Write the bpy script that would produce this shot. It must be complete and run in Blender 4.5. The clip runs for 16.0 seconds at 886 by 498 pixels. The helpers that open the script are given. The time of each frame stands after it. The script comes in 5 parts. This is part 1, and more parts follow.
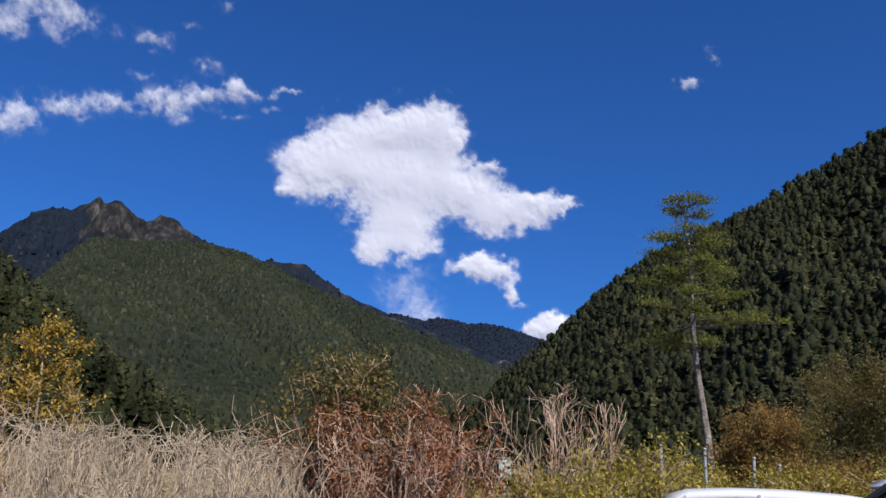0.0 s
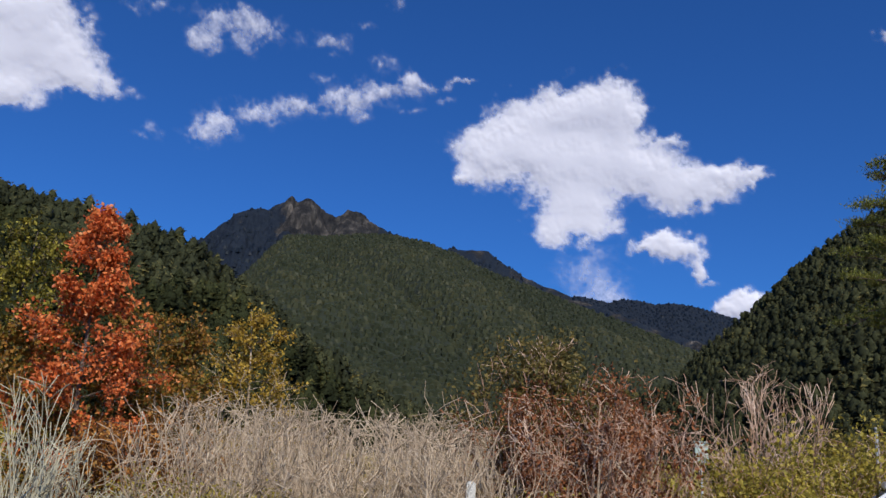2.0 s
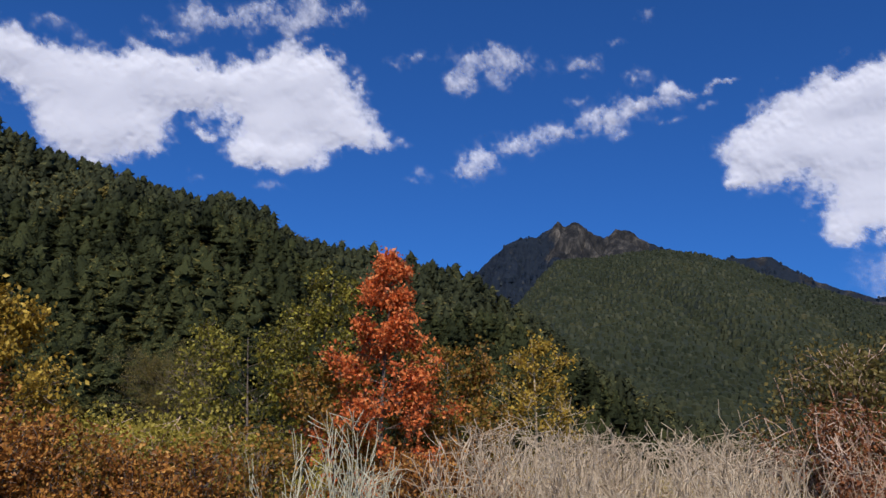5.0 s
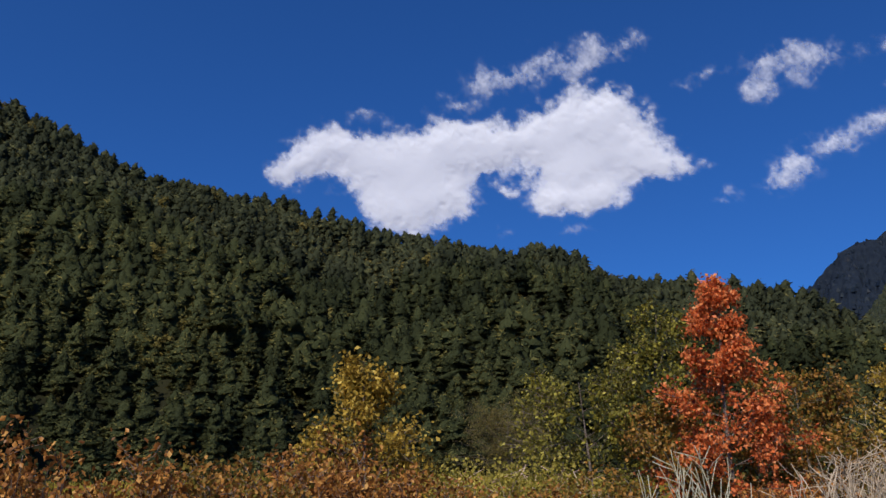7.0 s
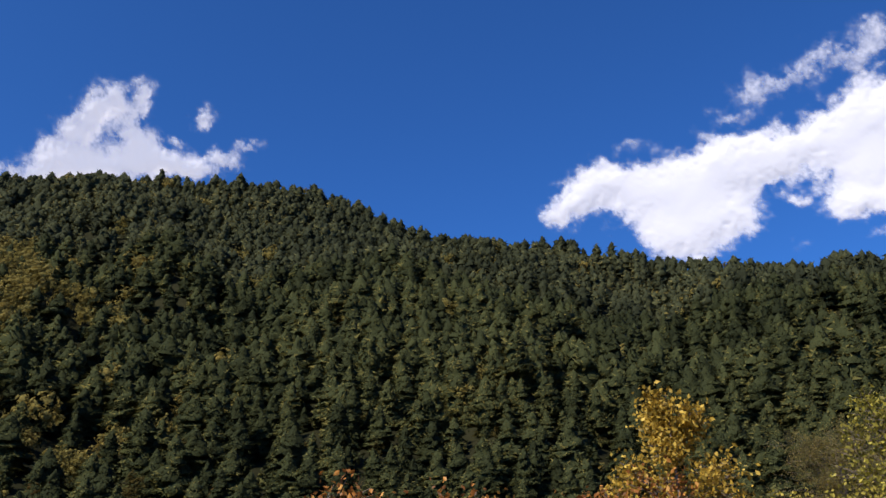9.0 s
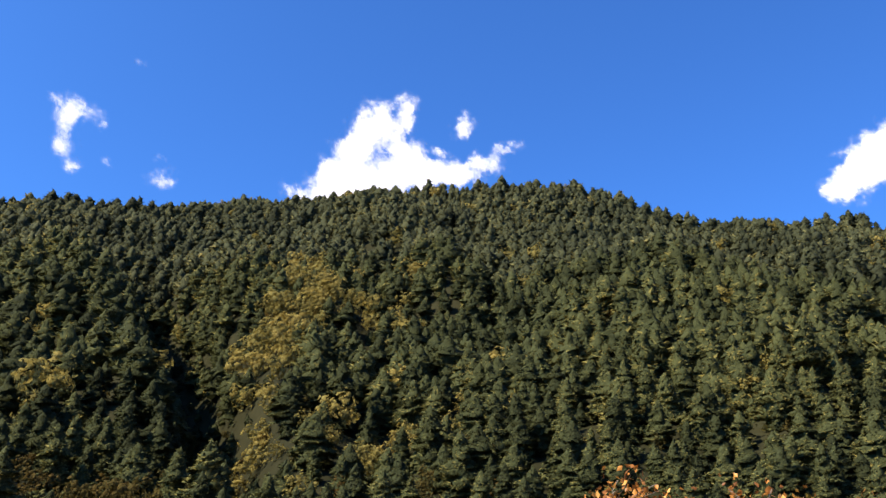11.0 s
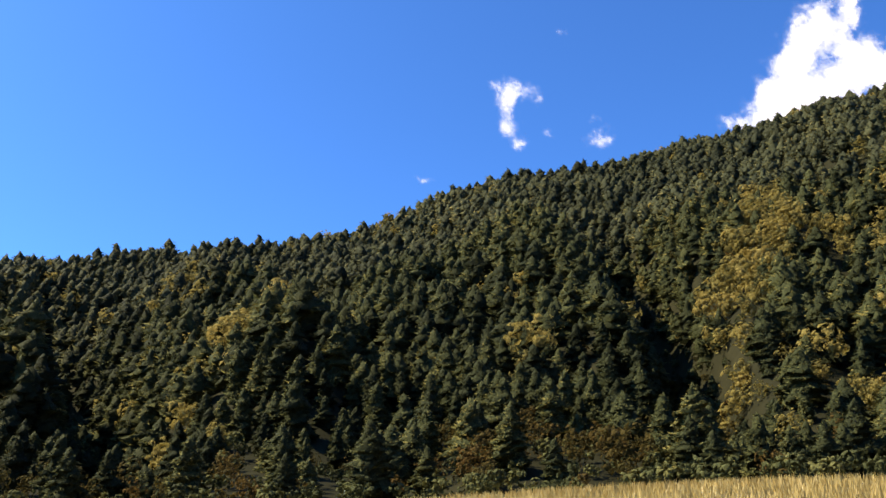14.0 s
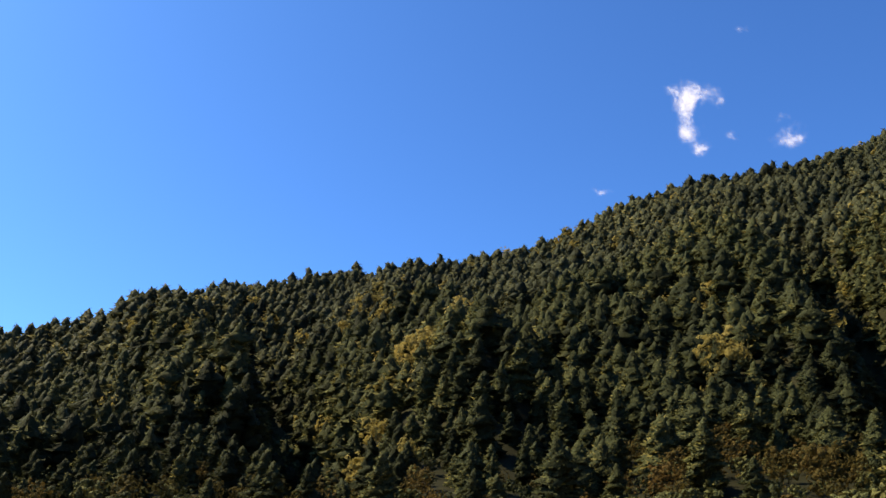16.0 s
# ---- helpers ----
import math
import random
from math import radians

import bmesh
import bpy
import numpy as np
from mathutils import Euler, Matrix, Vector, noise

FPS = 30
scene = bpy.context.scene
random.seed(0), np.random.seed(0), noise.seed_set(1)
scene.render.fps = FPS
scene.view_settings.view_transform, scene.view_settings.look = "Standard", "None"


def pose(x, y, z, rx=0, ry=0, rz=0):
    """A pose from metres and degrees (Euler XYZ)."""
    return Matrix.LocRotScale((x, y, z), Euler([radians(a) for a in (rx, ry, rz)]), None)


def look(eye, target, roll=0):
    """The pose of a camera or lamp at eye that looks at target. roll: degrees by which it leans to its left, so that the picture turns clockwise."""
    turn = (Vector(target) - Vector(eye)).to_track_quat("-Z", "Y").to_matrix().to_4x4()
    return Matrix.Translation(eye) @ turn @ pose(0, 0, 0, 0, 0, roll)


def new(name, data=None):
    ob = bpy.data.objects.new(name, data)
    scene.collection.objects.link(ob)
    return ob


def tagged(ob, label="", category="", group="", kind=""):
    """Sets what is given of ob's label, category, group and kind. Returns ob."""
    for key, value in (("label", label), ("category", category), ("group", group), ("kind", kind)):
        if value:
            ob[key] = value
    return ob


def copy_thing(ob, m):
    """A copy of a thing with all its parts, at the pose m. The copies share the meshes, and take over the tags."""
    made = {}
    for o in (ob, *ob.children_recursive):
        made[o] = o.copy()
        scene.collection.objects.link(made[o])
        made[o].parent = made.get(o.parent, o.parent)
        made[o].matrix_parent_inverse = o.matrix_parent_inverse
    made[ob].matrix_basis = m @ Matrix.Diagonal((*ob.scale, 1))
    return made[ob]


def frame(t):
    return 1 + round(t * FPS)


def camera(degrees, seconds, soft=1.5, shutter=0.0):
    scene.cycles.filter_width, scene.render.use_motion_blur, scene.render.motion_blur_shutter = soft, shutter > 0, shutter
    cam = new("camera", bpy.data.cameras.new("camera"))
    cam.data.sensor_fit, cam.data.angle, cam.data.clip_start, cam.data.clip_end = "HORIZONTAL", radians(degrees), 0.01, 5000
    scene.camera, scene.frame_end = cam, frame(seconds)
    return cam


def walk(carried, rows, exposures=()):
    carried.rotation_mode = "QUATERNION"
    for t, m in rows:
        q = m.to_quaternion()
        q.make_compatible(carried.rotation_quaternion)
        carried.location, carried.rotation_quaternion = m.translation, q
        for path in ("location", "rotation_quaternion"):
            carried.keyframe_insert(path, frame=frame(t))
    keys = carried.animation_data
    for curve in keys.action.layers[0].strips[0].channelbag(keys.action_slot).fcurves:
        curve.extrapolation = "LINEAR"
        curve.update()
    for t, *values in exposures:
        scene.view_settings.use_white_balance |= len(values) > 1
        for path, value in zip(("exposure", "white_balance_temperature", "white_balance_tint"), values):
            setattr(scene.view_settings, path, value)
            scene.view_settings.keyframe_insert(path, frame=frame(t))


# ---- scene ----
# ---- camera ----
cam = camera(55.0, 16.0)
EYE = 1.6
ARC = 0.06
ROWS = [
    (0.0, -0.00, 15.48, 3.11),
    (0.5, 2.18, 15.18, 3.58),
    (1.0, 5.00, 14.46, 3.94),
    (1.5, 8.47, 14.10, 3.84),
    (2.0, 12.42, 13.73, 3.52),
    (2.5, 16.66, 13.44, 3.76),
    (3.0, 19.35, 13.26, 3.92),
    (3.5, 22.70, 13.53, 3.39),
    (6.0, 39.82, 15.19, 1.60),
    (6.5, 46.44, 15.93, 0.81),
    (7.0, 52.64, 16.79, -0.39),
    (7.5, 57.68, 16.73, 0.11),
    (8.0, 61.61, 17.57, -0.49),
    (8.5, 66.86, 19.02, -1.25),
    (9.0, 72.31, 19.71, -1.52),
    (11.5, 95.91, 18.88, 1.21),
    (12.0, 100.63, 18.07, 1.41),
    (12.5, 104.41, 17.41, 0.76),
    (13.0, 111.13, 16.78, 0.02),
    (13.5, 116.61, 16.11, 0.05),
    (14.0, 122.14, 15.69, 0.32),
    (14.5, 128.62, 15.75, 1.15),
    (15.0, 132.98, 16.73, 1.68),
    (15.5, 135.54, 16.58, 1.04),
    (16.0, 134.66, 16.54, 1.53),
]


def eye_pose(yaw, pitch, lean):
    a = radians(yaw)
    return pose(-ARC * math.sin(a), ARC * math.cos(a), EYE, 0, 0, yaw) @ pose(0, 0, 0, 90 + pitch) @ pose(0, 0, 0, 0, 0, lean)


walk(cam, [(t, eye_pose(a, b, c)) for t, a, b, c in ROWS], [
    (0.0, -0.03, 6500, 10), (0.5, -0.06, 6500, 10), (1.0, -0.16, 6500, 10), (3.0, -0.14, 6500, 10), (7.0, -0.2, 6500, 10),
    (8.0, 0.05, 6600, 10), (9.0, 0.3, 6800, 10), (11.5, 1.36, 7500, 10), (13.0, 1.34, 7600, 10), (16.0, 1.04, 8300, 10)])

# ---- sky and sun ----
SUN_AZ, SUN_EL = 208.0, 46.0
world = bpy.data.worlds.new("sky")
scene.world = world
world.use_nodes = True
wt = world.node_tree
for n in list(wt.nodes):
    wt.nodes.remove(n)
w_out = wt.nodes.new("ShaderNodeOutputWorld")
w_bg = wt.nodes.new("ShaderNodeBackground")
w_sky = wt.nodes.new("ShaderNodeTexSky")
w_sky.sky_type = "NISHITA"
w_sky.sun_disc = False
w_sky.sun_elevation = radians(SUN_EL)
w_sky.sun_rotation = radians(-SUN_AZ)
w_sky.altitude = 1800
w_sky.air_density = 1.0
w_sky.dust_density = 6.0
w_sky.ozone_density = 3.0
w_tint = wt.nodes.new("ShaderNodeMix")
w_tint.data_type, w_tint.blend_type = "RGBA", "MULTIPLY"
w_tint.inputs[0].default_value = 1.0
w_tint.inputs[7].default_value = (0.27, 0.74, 1.46, 1)
w_bg.inputs[1].default_value = 0.09
wt.links.new(w_sky.outputs[0], w_tint.inputs[6])
wt.links.new(w_tint.outputs[2], w_bg.inputs[0])
wt.links.new(w_bg.outputs[0], w_out.inputs[0])


def heading(az, el=0.0):
    """Unit vector; az counts anticlockwise from +y."""
    a, e = radians(az), radians(el)
    return Vector((-math.sin(a) * math.cos(e), math.cos(a) * math.cos(e), math.sin(e)))


sun_data = bpy.data.lights.new("sun", "SUN")
sun_data.energy = 5.0
sun_data.angle = radians(0.5)
sun_data.color = (1.0, 0.93, 0.80)
sun = new("sun", sun_data)
sun.matrix_world = look(heading(SUN_AZ, SUN_EL) * 100, (0, 0, 0))


# ---- materials ----
def mat(name):
    m = bpy.data.materials.new(name)
    m.use_nodes = True
    t = m.node_tree
    for n in list(t.nodes):
        t.nodes.remove(n)
    out = t.nodes.new("ShaderNodeOutputMaterial")
    return m, t, out


def ramp(t, fac, stops):
    r = t.nodes.new("ShaderNodeValToRGB")
    while len(r.color_ramp.elements) < len(stops):
        r.color_ramp.elements.new(0.5)
    for e, (p, c) in zip(r.color_ramp.elements, stops):
        e.position, e.color = p, (*c, 1)
    t.links.new(fac, r.inputs[0])
    return r.outputs[0]


def noise_tex(t, scale, detail=4.0, rough=0.6, kind="Object"):
    co = t.nodes.new("ShaderNodeTexCoord")
    n = t.nodes.new("ShaderNodeTexNoise")
    n.inputs["Scale"].default_value = scale
    n.inputs["Detail"].default_value = detail
    n.inputs["Roughness"].default_value = rough
    t.links.new(co.outputs[kind], n.inputs["Vector"])
    return n.outputs["Fac"]


def mathn(t, op, a, b=None):
    n = t.nodes.new("ShaderNodeMath")
    n.operation = op
    for i, v in enumerate((a, b)):
        if v is None:
            continue
        if isinstance(v, (int, float)):
            n.inputs[i].default_value = v
        else:
            t.links.new(v, n.inputs[i])
    return n.outputs[0]


def mixc(t, fac, a, b, blend="MIX"):
    n = t.nodes.new("ShaderNodeMix")
    n.data_type, n.blend_type = "RGBA", blend
    for sock, v in ((n.inputs[0], fac), (n.inputs[6], a), (n.inputs[7], b)):
        if isinstance(v, (int, float)):
            sock.default_value = v
        elif isinstance(v, tuple):
            sock.default_value = (*v, 1)
        else:
            t.links.new(v, sock)
    return n.outputs[2]


def foliage(name, stops, through_light=0.3, gloss=0.15, ragged=0.0, grain=1.6, leafwise=0.3):
    """Leaves: the tone of each tree, a little leaf by leaf, light passing through."""
    m, t, out = mat(name)
    at = t.nodes.new("ShaderNodeAttribute")
    at.attribute_name = "tone"
    geo = t.nodes.new("ShaderNodeNewGeometry")
    n = noise_tex(t, 0.35, 3.0)
    v = mathn(t, "ADD", mathn(t, "MULTIPLY", at.outputs["Fac"], 1.0 - leafwise), mathn(t, "MULTIPLY", geo.outputs["Random Per Island"], leafwise))
    v = mathn(t, "ADD", v, mathn(t, "MULTIPLY", mathn(t, "SUBTRACT", n, 0.5), 0.25))
    col = ramp(t, v, stops)
    d = t.nodes.new("ShaderNodeBsdfPrincipled")
    d.inputs["Roughness"].default_value = 0.6 if ragged else 0.42
    d.inputs["Specular IOR Level"].default_value = gloss
    tr = t.nodes.new("ShaderNodeBsdfTranslucent")
    t.links.new(col, d.inputs["Base Color"])
    t.links.new(col, tr.inputs["Color"])
    mx = t.nodes.new("ShaderNodeMixShader")
    mx.inputs[0].default_value = through_light
    t.links.new(d.outputs[0], mx.inputs[1])
    t.links.new(tr.outputs[0], mx.inputs[2])
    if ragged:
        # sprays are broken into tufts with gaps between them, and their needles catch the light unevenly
        fine = noise_tex(t, grain, 3.0, 0.6)
        bp = t.nodes.new("ShaderNodeBump")
        bp.inputs["Strength"].default_value = 0.9
        bp.inputs["Distance"].default_value = 0.35 if grain < 10 else 0.03
        t.links.new(fine, bp.inputs["Height"])
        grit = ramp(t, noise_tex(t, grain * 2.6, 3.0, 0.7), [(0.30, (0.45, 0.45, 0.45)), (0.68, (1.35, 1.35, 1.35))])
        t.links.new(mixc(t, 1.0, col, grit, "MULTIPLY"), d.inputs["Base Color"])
        t.links.new(bp.outputs[0], d.inputs["Normal"])
        gap = t.nodes.new("ShaderNodeBsdfTransparent")
        cut = t.nodes.new("ShaderNodeMixShader")
        t.links.new(mathn(t, "GREATER_THAN", fine, ragged), cut.inputs[0])
        t.links.new(gap.outputs[0], cut.inputs[1])
        t.links.new(mx.outputs[0], cut.inputs[2])
        mx = cut
    t.links.new(mx.outputs[0], out.inputs[0])
    return m


def solid(name, stops, scale, rough=0.85, metal=0.0, bump=0.0, bump_scale=None, spec=0.3):
    m, t, out = mat(name)
    n1 = noise_tex(t, scale, 5.0)
    n2 = noise_tex(t, scale * 9.0, 4.0)
    v = mathn(t, "ADD", mathn(t, "MULTIPLY", n1, 0.65), mathn(t, "MULTIPLY", n2, 0.35))
    col = ramp(t, v, stops)
    d = t.nodes.new("ShaderNodeBsdfPrincipled")
    d.inputs["Roughness"].default_value = rough
    d.inputs["Metallic"].default_value = metal
    d.inputs["Specular IOR Level"].default_value = spec
    t.links.new(col, d.inputs["Base Color"])
    if bump:
        b = t.nodes.new("ShaderNodeBump")
        b.inputs["Strength"].default_value = bump
        b.inputs["Distance"].default_value = 0.5 / (bump_scale or scale)
        t.links.new(noise_tex(t, bump_scale or scale * 4, 6.0), b.inputs["Height"])
        t.links.new(b.outputs[0], d.inputs["Normal"])
    t.links.new(d.outputs[0], out.inputs[0])
    return m


NEEDLES = [(0.0, (0.020, 0.024, 0.012)), (0.3, (0.045, 0.051, 0.022)), (0.55, (0.074, 0.080, 0.032)), (0.8, (0.118, 0.114, 0.041)), (1.0, (0.165, 0.142, 0.046))]
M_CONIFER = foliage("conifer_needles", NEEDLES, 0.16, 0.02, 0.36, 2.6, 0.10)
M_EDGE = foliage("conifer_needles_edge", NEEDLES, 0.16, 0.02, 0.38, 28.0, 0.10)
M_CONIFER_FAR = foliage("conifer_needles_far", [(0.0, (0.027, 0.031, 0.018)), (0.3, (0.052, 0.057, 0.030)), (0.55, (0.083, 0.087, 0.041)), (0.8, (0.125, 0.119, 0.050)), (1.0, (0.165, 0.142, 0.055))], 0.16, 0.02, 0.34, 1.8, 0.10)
M_GOLD = foliage("golden_leaves", [(0.0, (0.14, 0.118, 0.038)), (0.5, (0.23, 0.185, 0.056)), (1.0, (0.32, 0.24, 0.072))], 0.35, 0.02, 0.45, 3.2)
M_RUST = foliage("rusty_leaves", [(0.0, (0.045, 0.042, 0.015)), (0.5, (0.075, 0.058, 0.018)), (1.0, (0.115, 0.070, 0.022))], 0.3, 0.02, 0.45, 3.4)
M_PALE = foliage("pale_leaves", [(0.0, (0.10, 0.13, 0.09)), (1.0, (0.22, 0.26, 0.20))], 0.2)
M_FAR = foliage("distant_forest", [(0.0, (0.030, 0.037, 0.022)), (0.5, (0.050, 0.057, 0.032)), (0.8, (0.070, 0.073, 0.038)), (1.0, (0.098, 0.090, 0.045))], 0.35, 0.05, leafwise=0.5)
# the blue stands in for haze, mixed into the far leaf colour
M_HAZEFAR = foliage("haze_blue_distant_forest", [(0.0, (0.008, 0.014, 0.026)), (0.5, (0.013, 0.020, 0.034)), (1.0, (0.022, 0.030, 0.040))], 0.2, 0.05)
M_RED = foliage("scarlet_leaves", [(0.0, (0.17, 0.026, 0.010)), (0.4, (0.60, 0.135, 0.038)), (0.75, (0.80, 0.26, 0.085)), (1.0, (0.86, 0.42, 0.19))], 0.28)
M_YELLOW = foliage("yellow_leaves", [(0.0, (0.09, 0.062, 0.014)), (0.5, (0.38, 0.24, 0.035)), (1.0, (0.70, 0.48, 0.10))], 0.3)
M_OLIVE = foliage("olive_leaves", [(0.0, (0.040, 0.040, 0.009)), (0.5, (0.17, 0.145, 0.024)), (0.85, (0.38, 0.32, 0.055)), (1.0, (0.52, 0.42, 0.09))], 0.28)
M_ORANGE = foliage("orange_brown_leaves", [(0.0, (0.07, 0.028, 0.010)), (0.45, (0.26, 0.10, 0.025)), (0.75, (0.50, 0.22, 0.05)), (1.0, (0.70, 0.40, 0.13))], 0.25)
M_AUTUMN = foliage("mixed_brown_green_leaves", [(0.0, (0.045, 0.040, 0.010)), (0.3, (0.15, 0.12, 0.022)), (0.65, (0.33, 0.15, 0.032)), (1.0, (0.52, 0.26, 0.07))], 0.28)
M_BROWNLEAF = foliage("brown_leaves", [(0.0, (0.09, 0.035, 0.018)), (0.5, (0.24, 0.085, 0.036)), (1.0, (0.40, 0.17, 0.07))], 0.25)
M_PINE = foliage("pine_needles", [(0.0, (0.05, 0.062, 0.016)), (0.5, (0.15, 0.165, 0.036)), (1.0, (0.33, 0.31, 0.065))], 0.3)
M_GRASS = foliage("dry_grass", [(0.0, (0.22, 0.16, 0.05)), (0.5, (0.38, 0.28, 0.10)), (1.0, (0.52, 0.42, 0.18))], 0.35)
M_GREENGRASS = foliage("yellow_green_weeds", [(0.0, (0.17, 0.14, 0.02)), (0.5, (0.36, 0.28, 0.04)), (1.0, (0.54, 0.42, 0.08))], 0.3)
M_BRIGHTWEED = foliage("bright_yellow_green_leaves", [(0.0, (0.13, 0.115, 0.018)), (0.5, (0.37, 0.30, 0.05)), (1.0, (0.60, 0.47, 0.12))], 0.4)
M_RUSTBUSH = foliage("rusty_orange_bush_leaves", [(0.0, (0.15, 0.09, 0.03)), (0.5, (0.34, 0.20, 0.065)), (1.0, (0.50, 0.35, 0.12))], 0.5)
M_TWIG = solid("weathered_grey_twigs", [(0.3, (0.14, 0.10, 0.065)), (0.5, (0.42, 0.32, 0.225)), (0.68, (0.66, 0.54, 0.41))], 2.0)
M_REDTWIG = solid("reddish_brown_twigs", [(0.3, (0.17, 0.095, 0.06)), (0.48, (0.43, 0.27, 0.19)), (0.65, (0.72, 0.56, 0.45))], 2.0)
M_BARK = solid("bark", [(0.2, (0.07, 0.055, 0.045)), (0.5, (0.16, 0.12, 0.10)), (0.8, (0.30, 0.25, 0.21))], 3.0, bump=0.6)
M_SOIL = solid("leaf_litter_soil", [(0.25, (0.06, 0.045, 0.02)), (0.5, (0.13, 0.10, 0.045)), (0.75, (0.24, 0.19, 0.08))], 0.25, bump=0.5)
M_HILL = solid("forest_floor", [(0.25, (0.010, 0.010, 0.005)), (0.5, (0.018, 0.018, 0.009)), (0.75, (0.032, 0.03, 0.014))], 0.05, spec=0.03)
M_PINEBARK = solid("scaly_pine_bark", [(0.3, (0.10, 0.075, 0.06)), (0.48, (0.28, 0.23, 0.20)), (0.62, (0.50, 0.45, 0.42))], 2.2, bump=0.8)
M_STEEL = solid("galvanised_steel", [(0.3, (0.30, 0.31, 0.32)), (0.7, (0.48, 0.49, 0.50))], 6.0, rough=0.55, metal=0.3)


M_SILVER = solid("bleached_branches", [(0.3, (0.20, 0.18, 0.12)), (0.5, (0.42, 0.385, 0.28)), (0.7, (0.60, 0.56, 0.44))], 3.0)
M_WEEDBROWN = foliage("dull_brown_green_leaves", [(0.0, (0.08, 0.075, 0.028)), (0.5, (0.19, 0.155, 0.05)), (1.0, (0.32, 0.23, 0.08))], 0.5)
M_PALEGREEN = solid("pale_green_enamel", [(0.3, (0.45, 0.55, 0.48)), (0.7, (0.58, 0.68, 0.60))], 5.0, rough=0.5)
M_DARKGREY = solid("dark_grey_paint", [(0.3, (0.03, 0.03, 0.03)), (0.7, (0.06, 0.06, 0.06))], 5.0, rough=0.6)
M_CONCRETE = solid("pale_stone", [(0.25, (0.42, 0.40, 0.36)), (0.5, (0.58, 0.56, 0.52)), (0.75, (0.70, 0.68, 0.64))], 4.0, bump=0.4)
M_WHITEPAINT = solid("white_car_paint", [(0.3, (0.78, 0.79, 0.80)), (0.7, (0.84, 0.84, 0.85))], 2.0, rough=0.22, spec=0.5)
M_DARKPAINT = solid("dark_car_paint", [(0.3, (0.02, 0.022, 0.025)), (0.7, (0.03, 0.032, 0.036))], 2.0, rough=0.2, spec=0.5)
M_CARGLASS = solid("dark_car_glass", [(0.3, (0.012, 0.014, 0.015)), (0.7, (0.02, 0.022, 0.024))], 2.0, rough=0.06, spec=0.6)
M_RUBBER = solid("tyre_rubber", [(0.3, (0.02, 0.02, 0.02)), (0.7, (0.04, 0.04, 0.04))], 9.0)
M_LAMP = solid("headlight_lens", [(0.3, (0.6, 0.62, 0.64)), (0.7, (0.75, 0.76, 0.78))], 9.0, rough=0.1, spec=0.6)
M_TAIL = solid("red_lens", [(0.3, (0.30, 0.01, 0.01)), (0.7, (0.42, 0.02, 0.015))], 9.0, rough=0.15, spec=0.6)


def mountain_material(name, greens):
    """Green canopy below, bare brown-grey rock on the summit crags."""
    m, t, out = mat(name)
    co = t.nodes.new("ShaderNodeTexCoord")
    sep = t.nodes.new("ShaderNodeSeparateXYZ")
    t.links.new(co.outputs["Object"], sep.inputs[0])
    n = noise_tex(t, 0.012, 6.0, 0.65)
    h = mathn(t, "ADD", sep.outputs[2], mathn(t, "MULTIPLY", mathn(t, "SUBTRACT", n, 0.5), 260))
    at = t.nodes.new("ShaderNodeAttribute")
    at.attribute_name = "crag"
    k = mathn(t, "ADD", at.outputs["Fac"], mathn(t, "MULTIPLY", mathn(t, "SUBTRACT", n, 0.5), 1.6))
    k = ramp(t, k, [(0.45, (0, 0, 0)), (0.6, (1, 1, 1))])
    mp = t.nodes.new("ShaderNodeMapping")
    mp.inputs["Scale"].default_value = (0.03, 0.03, 0.008)
    t.links.new(co.outputs["Object"], mp.inputs[0])
    rn = t.nodes.new("ShaderNodeTexNoise")
    rn.inputs["Scale"].default_value = 1.0
    rn.inputs["Detail"].default_value = 8.0
    rn.inputs["Roughness"].default_value = 0.7
    t.links.new(mp.outputs[0], rn.inputs["Vector"])
    rock = ramp(t, rn.outputs["Fac"], [(0.38, (0.010, 0.011, 0.014)), (0.50, (0.026, 0.025, 0.026)), (0.58, (0.062, 0.056, 0.052)), (0.68, (0.15, 0.13, 0.115))])
    green = ramp(t, noise_tex(t, 0.06, 5.0, 0.7), greens)
    d = t.nodes.new("ShaderNodeBsdfPrincipled")
    d.inputs["Roughness"].default_value = 0.9
    d.inputs["Specular IOR Level"].default_value = 0.1
    t.links.new(mixc(t, k, green, rock), d.inputs["Base Color"])
    b = t.nodes.new("ShaderNodeBump")
    b.inputs["Strength"].default_value = 0.8
    b.inputs["Distance"].default_value = 12.0
    t.links.new(rn.outputs["Fac"], b.inputs["Height"])
    t.links.new(b.outputs[0], d.inputs["Normal"])
    t.links.new(d.outputs[0], out.inputs[0])
    return m


M_MOUNTAIN = mountain_material("mountain_forest_and_rock", [(0.3, (0.016, 0.020, 0.016)), (0.55, (0.030, 0.036, 0.024)), (0.75, (0.046, 0.050, 0.031))])
# canopy colours of the far ridges, with the blue of distance haze put in
M_MOUNTAIN_HAZED = mountain_material("hazed_mountain_forest_and_rock", [(0.3, (0.008, 0.013, 0.024)), (0.55, (0.014, 0.020, 0.032)), (0.75, (0.022, 0.028, 0.036))])


